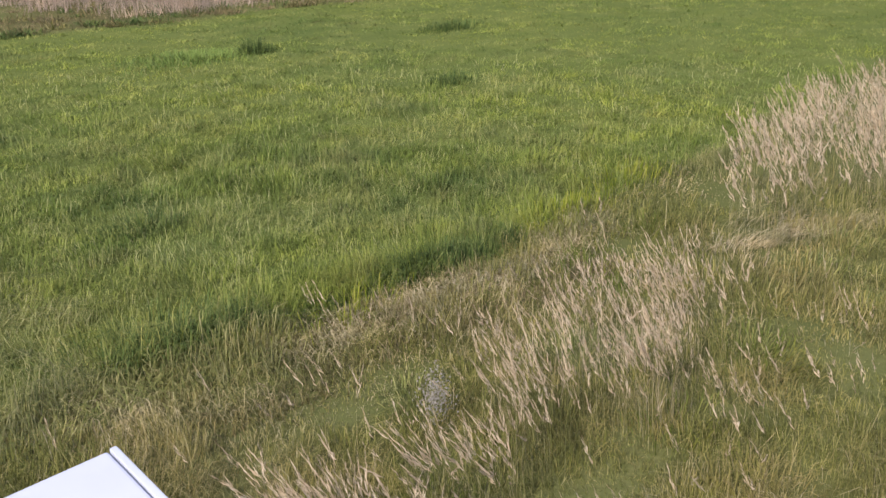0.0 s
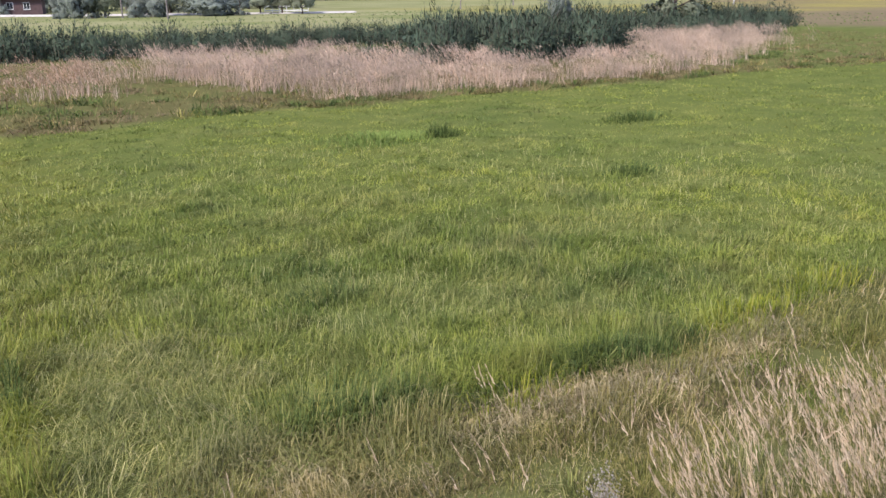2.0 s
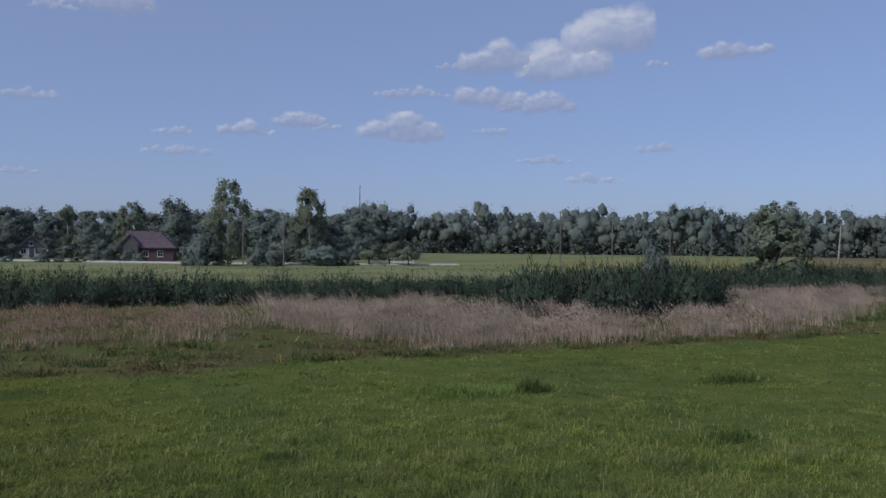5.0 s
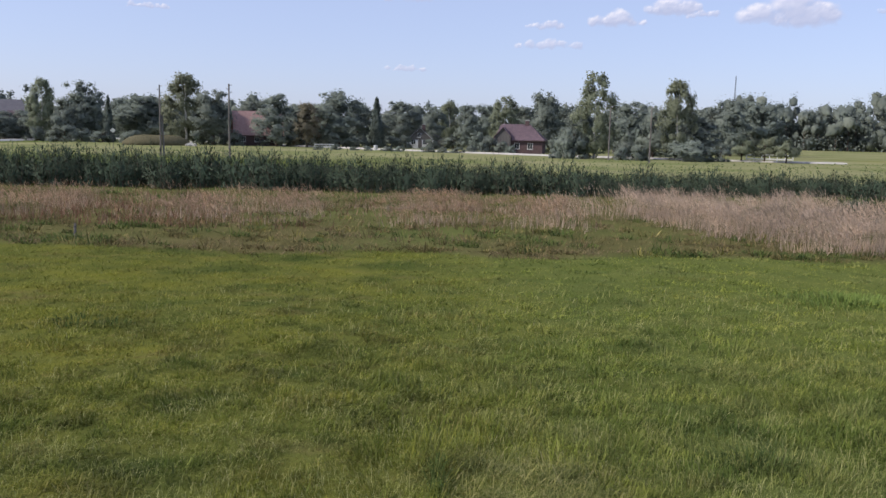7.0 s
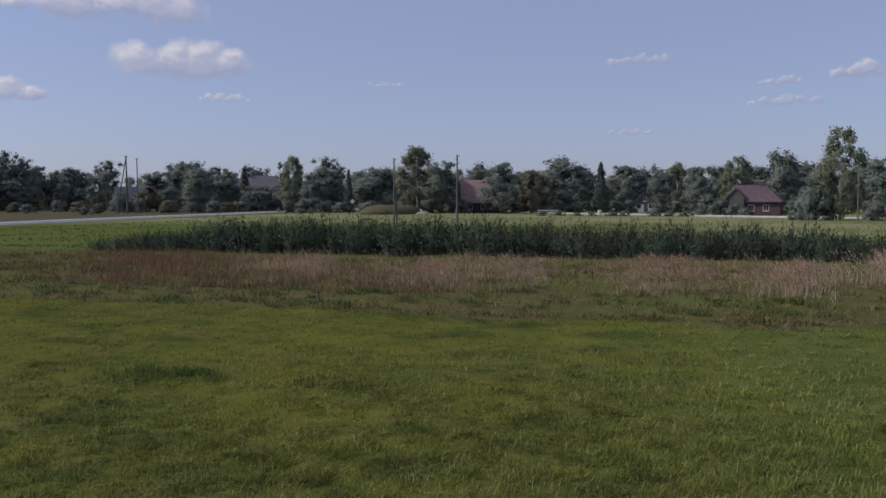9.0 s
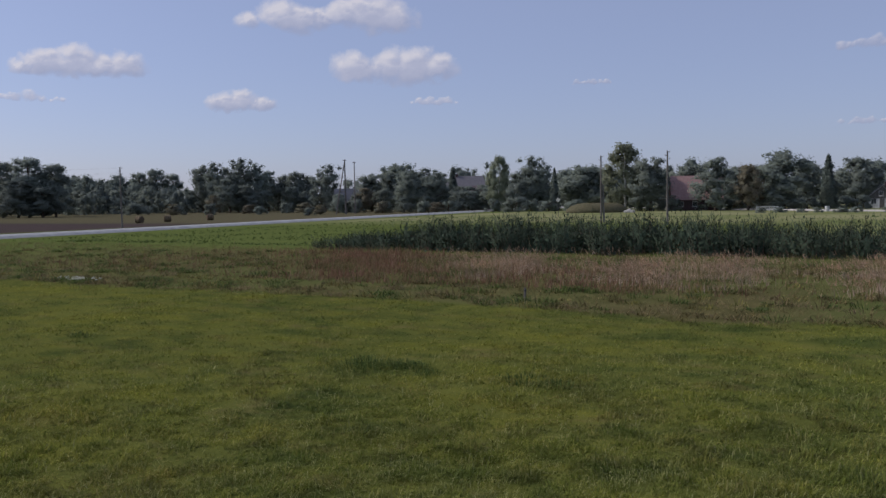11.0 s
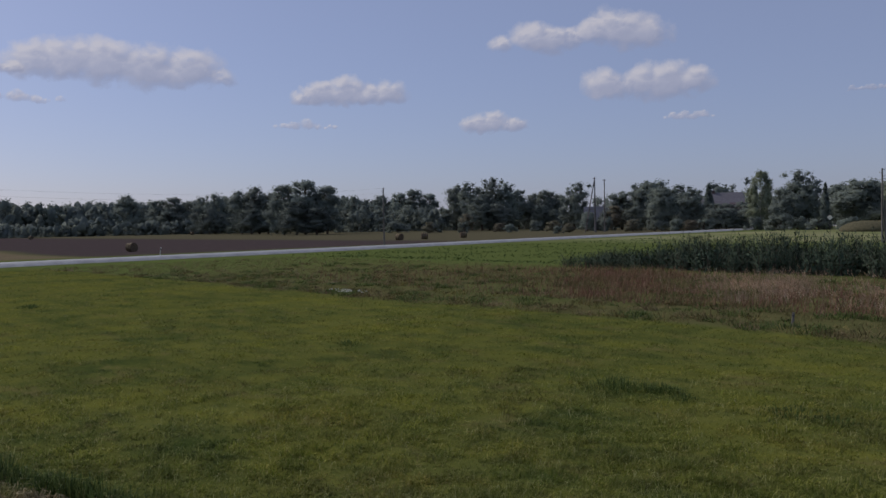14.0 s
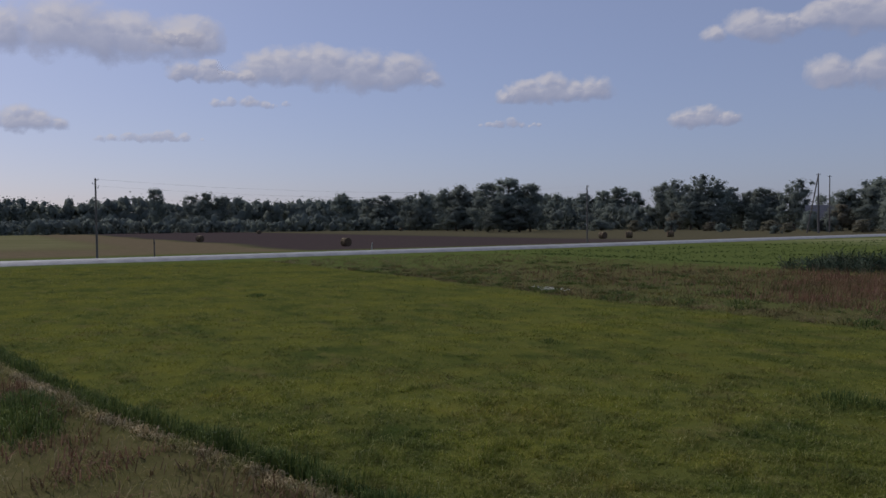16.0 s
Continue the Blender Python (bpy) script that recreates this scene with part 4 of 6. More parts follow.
def tree_meshes(kind, seed):
    """Trunk and crown of a tree 10 m high, or a bush 4 m high, and about 4 m in radius."""
    r = np.random.default_rng(seed)
    bark, leaf, size, per, droop, r0, start, core = M_BARK, M_LEAF_HAZED, 0.235, 88, 0.1, 0.24, 0.2, 0.55
    lobes = []
    if kind in "oy":
        low, wide, shape = r.uniform(0.05, 0.12), r.uniform(2.9, 3.5), r.uniform(0.5, 0.8)
        for _ in range(62):
            a, d, z = r.uniform(0, 6.28), math.sqrt(r.uniform(0.05, 1)), r.uniform(low, 0.95)
            w = math.sin(math.pi * min(1, 0.28 + 0.66 * z)) ** shape
            lobes.append((math.cos(a) * d * wide * w, math.sin(a) * d * wide * w, 10 * z, r.uniform(0.45, 1.15)))
        lobes += [(r.normal(0, 0.5), r.normal(0, 0.5), 9.6, 0.5), (r.normal(0, 0.9), r.normal(0, 0.9), 9.2, 0.6), (0, 0, 2.6, 1.7), (0, 0, 4.6, 1.9), (0, 0, 6.6, 1.6)]
        leaf = M_RUST if kind == "y" else M_LEAF_HAZED
    elif kind in "bw":
        for k in range(95 if kind == "b" else 80):
            z = r.uniform(0.10, 0.97)
            w = (math.sin(math.pi * min(1, (z * 0.86 + 0.10))) ** 0.75) if kind == "b" else math.sqrt(1 - (z * 0.97) ** 2) * 0.9
            a, d = r.uniform(0, 6.28), math.sqrt(r.uniform(0.16, 1))
            lobes.append((math.cos(a) * d * 3.1 * w, math.sin(a) * d * 3.1 * w, 10 * z, r.uniform(0.35, 0.85)))
        bark, leaf, size, per, droop, r0, start = M_BIRCHBARK, M_BIRCH_HAZED, 0.22, 170, 0.7, 0.21, 0.25
        core = 0.42
        if kind == "w":
            bark, size, start = M_BARK, 0.22, 0.05
    elif kind == "s":
        for k in range(30):
            z = 0.06 + 0.9 * k / 30
            for j in range(5):
                a = r.uniform(0, 6.28)
                w = (1 - z) * 3.0 * r.uniform(0.6, 1.05)
                lobes.append((math.cos(a) * w * 0.6, math.sin(a) * w * 0.6, 10 * z, 0.25 + 0.55 * (1 - z)))
        lobes.append((0, 0, 9.6, 0.25))
        leaf, size, per, droop, r0, core = M_NEEDLE_HAZED, 0.30, 90, 0.8, 0.2, 0.0
    elif kind == "u":
        for _ in range(24):
            a, d, z = r.uniform(0, 6.28), math.sqrt(r.uniform(0, 1)), r.uniform(0.04, 0.9)
            w = math.sqrt(1 - (z * 0.95) ** 2)
            lobes.append((math.cos(a) * d * 3.0 * w, math.sin(a) * d * 3.0 * w, 4 * z, r.uniform(0.6, 1.1)))
        leaf, size, per, start = M_LEAF_HAZED, 0.20, 150, 0.05
    elif kind == "a":
        for _ in range(14):
            a, d, z = r.uniform(0, 6.28), math.sqrt(r.uniform(0, 1)), r.uniform(0.35, 0.9)
            lobes.append((math.cos(a) * d * 2.8, math.sin(a) * d * 2.8, 7 * z, r.uniform(0.8, 1.3)))
        leaf, size, per = M_BIRCH_HAZED, 0.36, 120
    tall = {"u": 4.0, "a": 7.0}.get(kind, 10.0)
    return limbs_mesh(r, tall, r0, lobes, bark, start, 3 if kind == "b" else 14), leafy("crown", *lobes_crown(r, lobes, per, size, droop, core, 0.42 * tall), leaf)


TREE_TEXT = {"o": ("broadleaf_tree", "dense dark green broadleaf tree at the field's edge", "tree"), "y": ("broadleaf_tree", "broadleaf tree with rust-tinged early autumn leaves", "tree"),
             "b": ("birch_tree", "slender birch with a pale trunk and airy crown", "tree"), "s": ("spruce_tree", "narrow dark spruce with a pointed top", "tree"),
             "u": ("bush", "rounded dense green bush", "bush"), "w": ("willow_tree", "loose many-stemmed willow above the ditch", "tree"),
             "a": ("apple_tree", "small spreading apple tree in a garden", "tree")}


def plant(rows, group, seed):
    """Trees from rows of bearing, distance, height, radius and kind; three shapes of each kind."""
    kinds = {}
    for k, row in enumerate(rows):
        kinds.setdefault((row[4], k % 3), []).append(row)
    for (kind, variant), group_rows in kinds.items():
        name, label, category = TREE_TEXT[kind]
        trunk, crown = tree_meshes(kind, seed + 17 * variant + ord(kind))
        root = thing(name, Matrix.Identity(4), label, category, group)
        part("trunk", trunk, None, root)
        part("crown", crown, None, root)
        places = []
        spread = []
        for az, d, h, rad, _ in group_rows:
            if rad > 7.5:       # a wide mass is a few trees close together
                step = math.degrees(rad * 0.62 / d)
                spread += [(az, d, h, rad * 0.62), (az + step, d + 4, h * 0.93, rad * 0.52), (az - step, d + 3, h * 0.9, rad * 0.52), (az + 0.45 * step, d - 5, h * 0.62, rad * 0.5), (az - 0.5 * step, d - 6, h * 0.5, rad * 0.5)]
            else:
                spread.append((az, d, h, rad))
        for az, d, h, rad in spread:
            x, y = at_az(az, d)
            places.append(pose(x, y, 0, 0, 0, RNG.uniform(0, 360)) @ Matrix.Diagonal((rad * (0.98 if kind == "b" else 1.0) / 3.2, rad * (0.98 if kind == "b" else 1.0) / 3.2, h / ({"u": 4.3, "a": 7.2}.get(kind, 10.2)), 1)))
        for m in places[1:]:
            copy_thing(root, m)
        root.matrix_basis = places[0]


plant([(80.0, 450, 22.8, 5.5, "o"), (76.8, 450, 20.9, 13.0, "o"), (67.6, 420, 19.5, 7.2, "o"), (64.9, 420, 17.9, 11.0, "o"), (62.3, 380, 18.2, 9.1, "o"), (59.4, 340, 19.5, 11.0, "o"),
       (56.3, 290, 18.9, 11.9, "o"), (53.0, 360, 15.7, 8.6, "o"), (51.0, 400, 17.5, 6.5, "o"), (48.8, 380, 18.7, 11.0, "o")], "trees beyond the ploughed field", 100)
plant([(45.9, 330, 18.1, 6.2, "o"), (43.6, 310, 20.2, 11.0, "o"), (41.6, 330, 16.3, 6.0, "o"), (39.7, 330, 15.9, 7.9, "o"), (37.8, 300, 17.1, 5.8, "o"), (34.6, 270, 12.6, 6.5, "o"),
       (32.7, 270, 15.9, 6.5, "o"), (31.2, 290, 14.9, 6.0, "o"), (29.0, 260, 13.9, 4.5, "s"), (25.8, 230, 15.6, 3.9, "b"), (23.2, 230, 15.3, 5.5, "o"), (22.0, 220, 12.0, 2.6, "s"),
       (31.9, 238, 12.4, 5.2, "o"), (30.4, 236, 11.6, 4.6, "o"), (24.5, 226, 9.0, 4.0, "o"), (20.0, 240, 13.1, 6.6, "o"), (17.3, 205, 16.8, 5.3, "b"), (15.6, 200, 13.0, 5.2, "o"), (12.8, 260, 13.2, 6.2, "o")], "trees along the road", 200)
plant([(11.45, 197, 12.4, 4.6, "o"), (9.4, 195, 10.4, 3.3, "y"), (7.3, 200, 13.7, 6.9, "o"), (4.7, 210, 13.1, 3.6, "s"), (3.1, 230, 12.6, 6.3, "o"), (0.8, 225, 11.4, 4.2, "o"),
       (-0.3, 240, 13.3, 3.6, "b"), (-1.6, 205, 11.1, 3.4, "o"), (-3.1, 171, 3.4, 2.4, "u"), (-3.9, 168, 2.6, 1.8, "u"), (14.0, 199, 3.0, 2.2, "u"), (2.7, 204, 3.2, 2.2, "u"), (0.9, 204, 2.6, 2.0, "u"), (-4.1, 215, 14.0, 4.1, "b"), (-6.8, 190, 13.9, 5.0, "o")], "trees round the houses", 300)
plant([(36.9, 246, 5.0, 3.0, "u"), (35.6, 244, 4.2, 2.6, "u"), (33.8, 236, 3.4, 3.0, "u"), (32.4, 232, 3.0, 2.2, "u"), (30.9, 230, 3.6, 2.8, "u"), (29.3, 226, 3.2, 3.0, "u"), (28.2, 232, 6.0, 2.6, "o"),
       (26.2, 224, 3.6, 2.6, "u"), (24.6, 215, 4.0, 4.2, "u"), (27.9, 252, 7.6, 3.4, "o"), (26.9, 254, 8.2, 3.0, "o"), (40.4, 270, 3.6, 2.6, "u"), (42.2, 250, 2.6, 2.2, "u"), (45.4, 262, 3.8, 2.4, "u"), (47.6, 280, 3.4, 3.0, "u"), (50.0, 300, 4.2, 4.4, "u"), (38.9, 215, 2.2, 1.6, "u")], "bushes along the road", 500)
plant([(33.4, 262, 12.6, 5.0, "o"), (27.2, 300, 11.0, 5.0, "o"), (24.4, 245, 11.5, 4.5, "o"), (21.2, 250, 12.2, 5.0, "o"), (18.7, 240, 12.0, 4.8, "o"), (16.4, 232, 12.4, 4.6, "o"),
       (10.2, 240, 11.6, 4.8, "o"), (8.5, 236, 11.8, 4.6, "b"), (6.0, 226, 11.2, 5.0, "o"), (2.0, 245, 12.0, 4.6, "o"), (-2.7, 236, 12.4, 4.6, "o"), (-5.4, 226, 11.8, 5.0, "o"), (-7.9, 215, 11.6, 4.6, "o"),
       (-9.2, 210, 11.4, 4.8, "o"), (-11.5, 205, 11.6, 4.6, "o"), (-17.8, 215, 12.0, 5.0, "o"), (-13.6, 200, 10.8, 4.4, "o")], "trees behind the houses", 600)
plant([(-8.8, 140, 5.5, 3.3, "u"), (-10.2, 142, 14.8, 3.7, "b"), (-12.7, 175, 11.3, 4.2, "o"), (-15.6, 150, 14.3, 3.5, "b"), (-16.7, 154, 7.7, 4.7, "o"), (-14.1, 160, 8.9, 3.3, "o"),
       (-16.7, 142, 3.6, 5.4, "u"), (-19.0, 200, 12.6, 4.4, "o"), (-20.5, 210, 13.1, 5.8, "o"), (-19.7, 150, 4.1, 1.9, "a"), (-21.1, 150, 4.4, 2.3, "a"), (-22.4, 148, 4.2, 2.0, "a"),
       (-46.9, 78, 8.1, 3.3, "w"), (-39.3, 70, 3.9, 1.3, "u")], "trees round the birches", 400)


plant([(8.6, 168, 0.9, 1.1, "u"), (7.5, 170, 1.1, 1.4, "u"), (6.2, 169, 0.8, 1.2, "u"), (5.3, 168, 1.0, 1.0, "u"), (3.9, 167, 1.0, 1.5, "u"), (3.1, 166, 1.3, 1.3, "u"), (1.2, 164, 1.2, 1.6, "u"), (0.1, 163, 1.0, 1.3, "u"),
       (-0.9, 162, 1.3, 1.6, "u"), (-1.9, 166, 1.6, 1.5, "u"), (-2.6, 169, 2.2, 1.3, "u"), (-4.6, 164, 2.0, 1.4, "u"), (-2.2, 172, 4.4, 1.8, "o"), (-12.0, 139, 2.2, 1.6, "u"), (-13.1, 138, 2.6, 1.8, "u"), (-18.4, 146, 3.0, 2.0, "u"),
       (-8.0, 141, 3.4, 1.7, "u"), (-9.4, 137, 0.8, 0.9, "u"), (-7.4, 139, 0.7, 0.8, "u")], "garden shrubs along the lane", 700)
plant([(23.6, 222, 3.4, 3.0, "u"), (22.4, 216, 3.0, 3.0, "u"), (20.6, 214, 3.4, 3.2, "u"), (18.2, 206, 3.2, 3.0, "u"), (16.2, 208, 3.4, 3.4, "u"), (14.9, 212, 3.4, 3.0, "u"), (10.3, 206, 2.8, 3.0, "u"), (9.3, 207, 3.2, 3.2, "u"), (8.2, 208, 2.8, 3.0, "u"),
       (7.0, 207, 3.2, 3.4, "u"), (5.9, 208, 3.0, 3.2, "u"), (4.8, 212, 3.4, 3.2, "u"), (3.7, 214, 3.0, 3.0, "u"), (-0.6, 210, 3.2, 3.2, "u"), (-2.3, 208, 3.4, 3.2, "u"), (-7.3, 186, 3.2, 2.8, "u"), (-12.4, 168, 3.0, 2.8, "u")], "undergrowth beneath the village trees", 750)
plant([(45.2, 285, 6.4, 2.6, "y"), (47.8, 262, 3.6, 2.4, "y"), (42.9, 266, 3.0, 2.2, "y"), (39.2, 240, 3.4, 2.6, "y"), (38.2, 226, 2.6, 2.0, "y"), (33.9, 228, 3.4, 2.2, "y"), (30.1, 222, 3.0, 2.4, "y"), (35.0, 258, 7.6, 3.4, "y")], "yellowing trees at the field's edge", 800)
plant([(29.9, 250, 9.6, 3.8, "o"), (28.6, 246, 7.6, 3.4, "o"), (27.7, 243, 6.0, 3.2, "o"), (26.5, 246, 7.0, 3.4, "o"), (30.8, 256, 11.0, 4.4, "o"), (36.9, 262, 6.0, 3.0, "o"), (35.6, 260, 6.6, 3.0, "o"), (32.0, 246, 9.0, 4.2, "o")], "trees round the farm", 900)


def osiers():
    shapes = [osier(900 + k) for k in range(4)]
    spots = []
    r = np.random.default_rng(5)
    for x in np.arange(-38.5, 74, 1.25):
        for y in (49.6, 51.6, 53.6):
            s = 1.06 + 0.12 * math.sin(x * 0.35 + y) + abs(r.normal(0, 0.16))
            tall = np.interp(x, [-38, -33, -31, -15, -6, 0, 7, 12, 20, 32, 42, 74], [0.5, 0.6, 1.0, 1.0, 0.92, 0.86, 0.78, 0.74, 0.66, 0.62, 0.95, 0.95])
            spots.append((x + r.normal(0, 0.35), y + r.normal(0, 0.4) + 0.2 * max(0, min(x, 25) - 10), s * tall))
    for _ in range(64):
        a, d = r.uniform(0, 6.28), math.sqrt(r.uniform(0, 1))
        spots.append((27.2 + 6.9 * d * math.cos(a), 36.6 + 2.4 * d * math.sin(a), r.uniform(1.05, 1.4)))
    for _ in range(46):
        a, d = r.uniform(0, 6.28), math.sqrt(r.uniform(0, 1))
        spots.append((49.0 + 11.0 * d * math.cos(a), 45.0 + 3.0 * d * math.sin(a), r.uniform(0.8, 1.1)))
    for x, y, s in ((19.4, 38.6, 0.75), (20.3, 38.4, 0.8), (18.8, 39.0, 0.62)):
        spots.append((x, y, s))
    for variant, (shoots, leaves) in enumerate(shapes):
        root = thing("osier_bush", Matrix.Identity(4), "upright grey-green osier willow bush along the ditch", "bush", "osier bushes along the ditch")
        part("wood", shoots, None, root)
        part("foliage", leaves, None, root)
        mine = [pose(x, y, 0, 0, 0, r.uniform(0, 360)) @ Matrix.Diagonal((0.55 + s * 0.6, 0.55 + s * 0.6, s, 1)) for x, y, s in spots[variant::4]]
        for m in mine[1:]:
            copy_thing(root, m)
        root.matrix_basis = mine[0]


osiers()


def forest(name, az0, az1, d0, d1, h0, h1, step, label, seed, quads=420, size=1.0, slim=0.15):
    """A far wood: many crowns of leaf clumps with thin trunks, in one object."""
    r = np.random.default_rng(seed)
    crowns, trunks, soft_n = [], [], []
    az = az0
    while az < az1:
        for row in range(3):
            d = d0 + (d1 - d0) * (row + r.uniform(0, 0.7)) / 3
            x, y = at_az(az + r.uniform(-0.3, 0.3), d)
            h = r.uniform(h0, h1) * (1 + 0.10 * math.sin(az * 0.9 + seed))
            rad = h * r.uniform(slim, slim * 1.8)
            k = int(quads * r.uniform(0.7, 1.2))
            lob = r.integers(0, 9, k)
            zc = np.sort(r.uniform(0.12, 0.90, 9))
            swell = np.sin(np.pi * np.clip(0.25 + 0.68 * zc, 0, 1)) ** 0.7
            c = np.stack([r.normal(0, 0.75, 9) * rad * swell, r.normal(0, 0.75, 9) * rad * swell, zc * h], -1)
            lr = rad * r.uniform(0.45, 0.85, 9) * (1 - 0.45 * zc**2)
            dd = unit(r.normal(0, 1, (k, 3)))
            p = c[lob] + dd * (lr[lob] * r.uniform(0.35, 1.15, k) ** 0.6)[:, None] * np.array([1, 1, 1.25]) + np.array([x, y, 0]) + r.normal(0, 0.15, (k, 3)) * rad
            p[:, 2] = np.maximum(p[:, 2], 0.3)
            nn = unit(0.30 * dd + 0.65 * unit(p - np.array([x, y, 0.45 * h])) + 0.08 * r.normal(0, 1, dd.shape) + np.array([0, 0, 0.2]))
            crowns.append(leaf_arrays(p, nn, size, 0.4))
            soft_n.append(np.repeat(nn, 3, 0))
            for (cx, cy, cz), q in zip(c, lr):
                crowns.append((BALL_V * np.array([q, q, q * 1.25]) * 0.74 * (1 + 0.2 * r.normal(0, 1, (len(BALL_V), 1))) + np.array([x + cx, y + cy, cz]), BALL_F))
                soft_n.append(unit(0.5 * BALL_V + 0.5 * unit(BALL_V * q + np.array([cx, cy, cz - 0.45 * h]))))
            m = k // 4
            low = np.stack([x + r.normal(0, rad * 0.9, m), y + r.normal(0, rad * 0.9, m), r.uniform(0.1, 0.30 * h, m)], -1)
            nn = unit(low - np.array([x, y, -0.1 * h]))
            crowns.append(leaf_arrays(low, nn, size * 1.2, 0.4))
            soft_n.append(np.repeat(nn, 3, 0))
            t = 0.012 * h
            v = np.array([[x - t, y, -0.2], [x + t, y - t, -0.2], [x, y + t, -0.2], [x, y, h * 0.85]])
            trunks.append((v, np.array([[0, 1, 3], [1, 2, 3], [2, 0, 3]])))
        az += math.degrees(step / d0)
    root = thing(name, Matrix.Identity(4), label, "forest", kind="stuff")
    part("trunks", mesh_of("trunks", *join(trunks), M_BARK), None, root)
    part("crowns", leafy("crowns", *join(crowns), np.concatenate(soft_n), M_FOREST_HAZED), None, root)


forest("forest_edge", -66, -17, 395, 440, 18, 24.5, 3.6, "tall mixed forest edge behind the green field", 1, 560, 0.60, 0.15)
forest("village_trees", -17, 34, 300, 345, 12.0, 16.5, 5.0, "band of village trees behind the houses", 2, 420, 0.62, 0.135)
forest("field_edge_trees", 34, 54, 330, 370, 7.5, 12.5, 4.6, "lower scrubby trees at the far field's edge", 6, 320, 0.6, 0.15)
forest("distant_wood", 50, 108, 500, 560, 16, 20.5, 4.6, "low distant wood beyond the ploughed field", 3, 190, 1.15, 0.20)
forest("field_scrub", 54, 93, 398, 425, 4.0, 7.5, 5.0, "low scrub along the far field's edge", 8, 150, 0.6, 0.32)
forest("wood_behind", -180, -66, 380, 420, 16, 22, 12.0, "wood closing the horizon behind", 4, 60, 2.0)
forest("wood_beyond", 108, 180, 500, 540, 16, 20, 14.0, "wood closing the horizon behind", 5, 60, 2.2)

# ---------------------------------------------------------------- buildings


def window_unit(parent, x, z, w, h, y):
    """A window set into a front wall at y: frame, pane and sill."""
    bm = bmesh.new()
    t = 0.09
    box(bm, x - w / 2, x + w / 2, y - 0.05, y + 0.02, z, z + t)
    box(bm, x - w / 2, x + w / 2, y - 0.05, y + 0.02, z + h - t, z + h)
    box(bm, x - w / 2, x - w / 2 + t, y - 0.05, y + 0.02, z + t, z + h - t)
    box(bm, x + w / 2 - t, x + w / 2, y - 0.05, y + 0.02, z + t, z + h - t)
    box(bm, x - t / 3, x + t / 3, y - 0.045, y + 0.02, z + t, z + h - t)
    win = part("window", bm, M_FRAME, parent, "white-framed window")
    part("pane", box(bmesh.new(), x - w / 2 + t, x + w / 2 - t, y - 0.02, y + 0.0, z + t, z + h - t), M_GLASS, win)
    part("sill", box(bmesh.new(), x - w / 2 - 0.06, x + w / 2 + 0.06, y - 0.14, y - 0.052, z - 0.07, z - 0.004), M_FRAME, win)


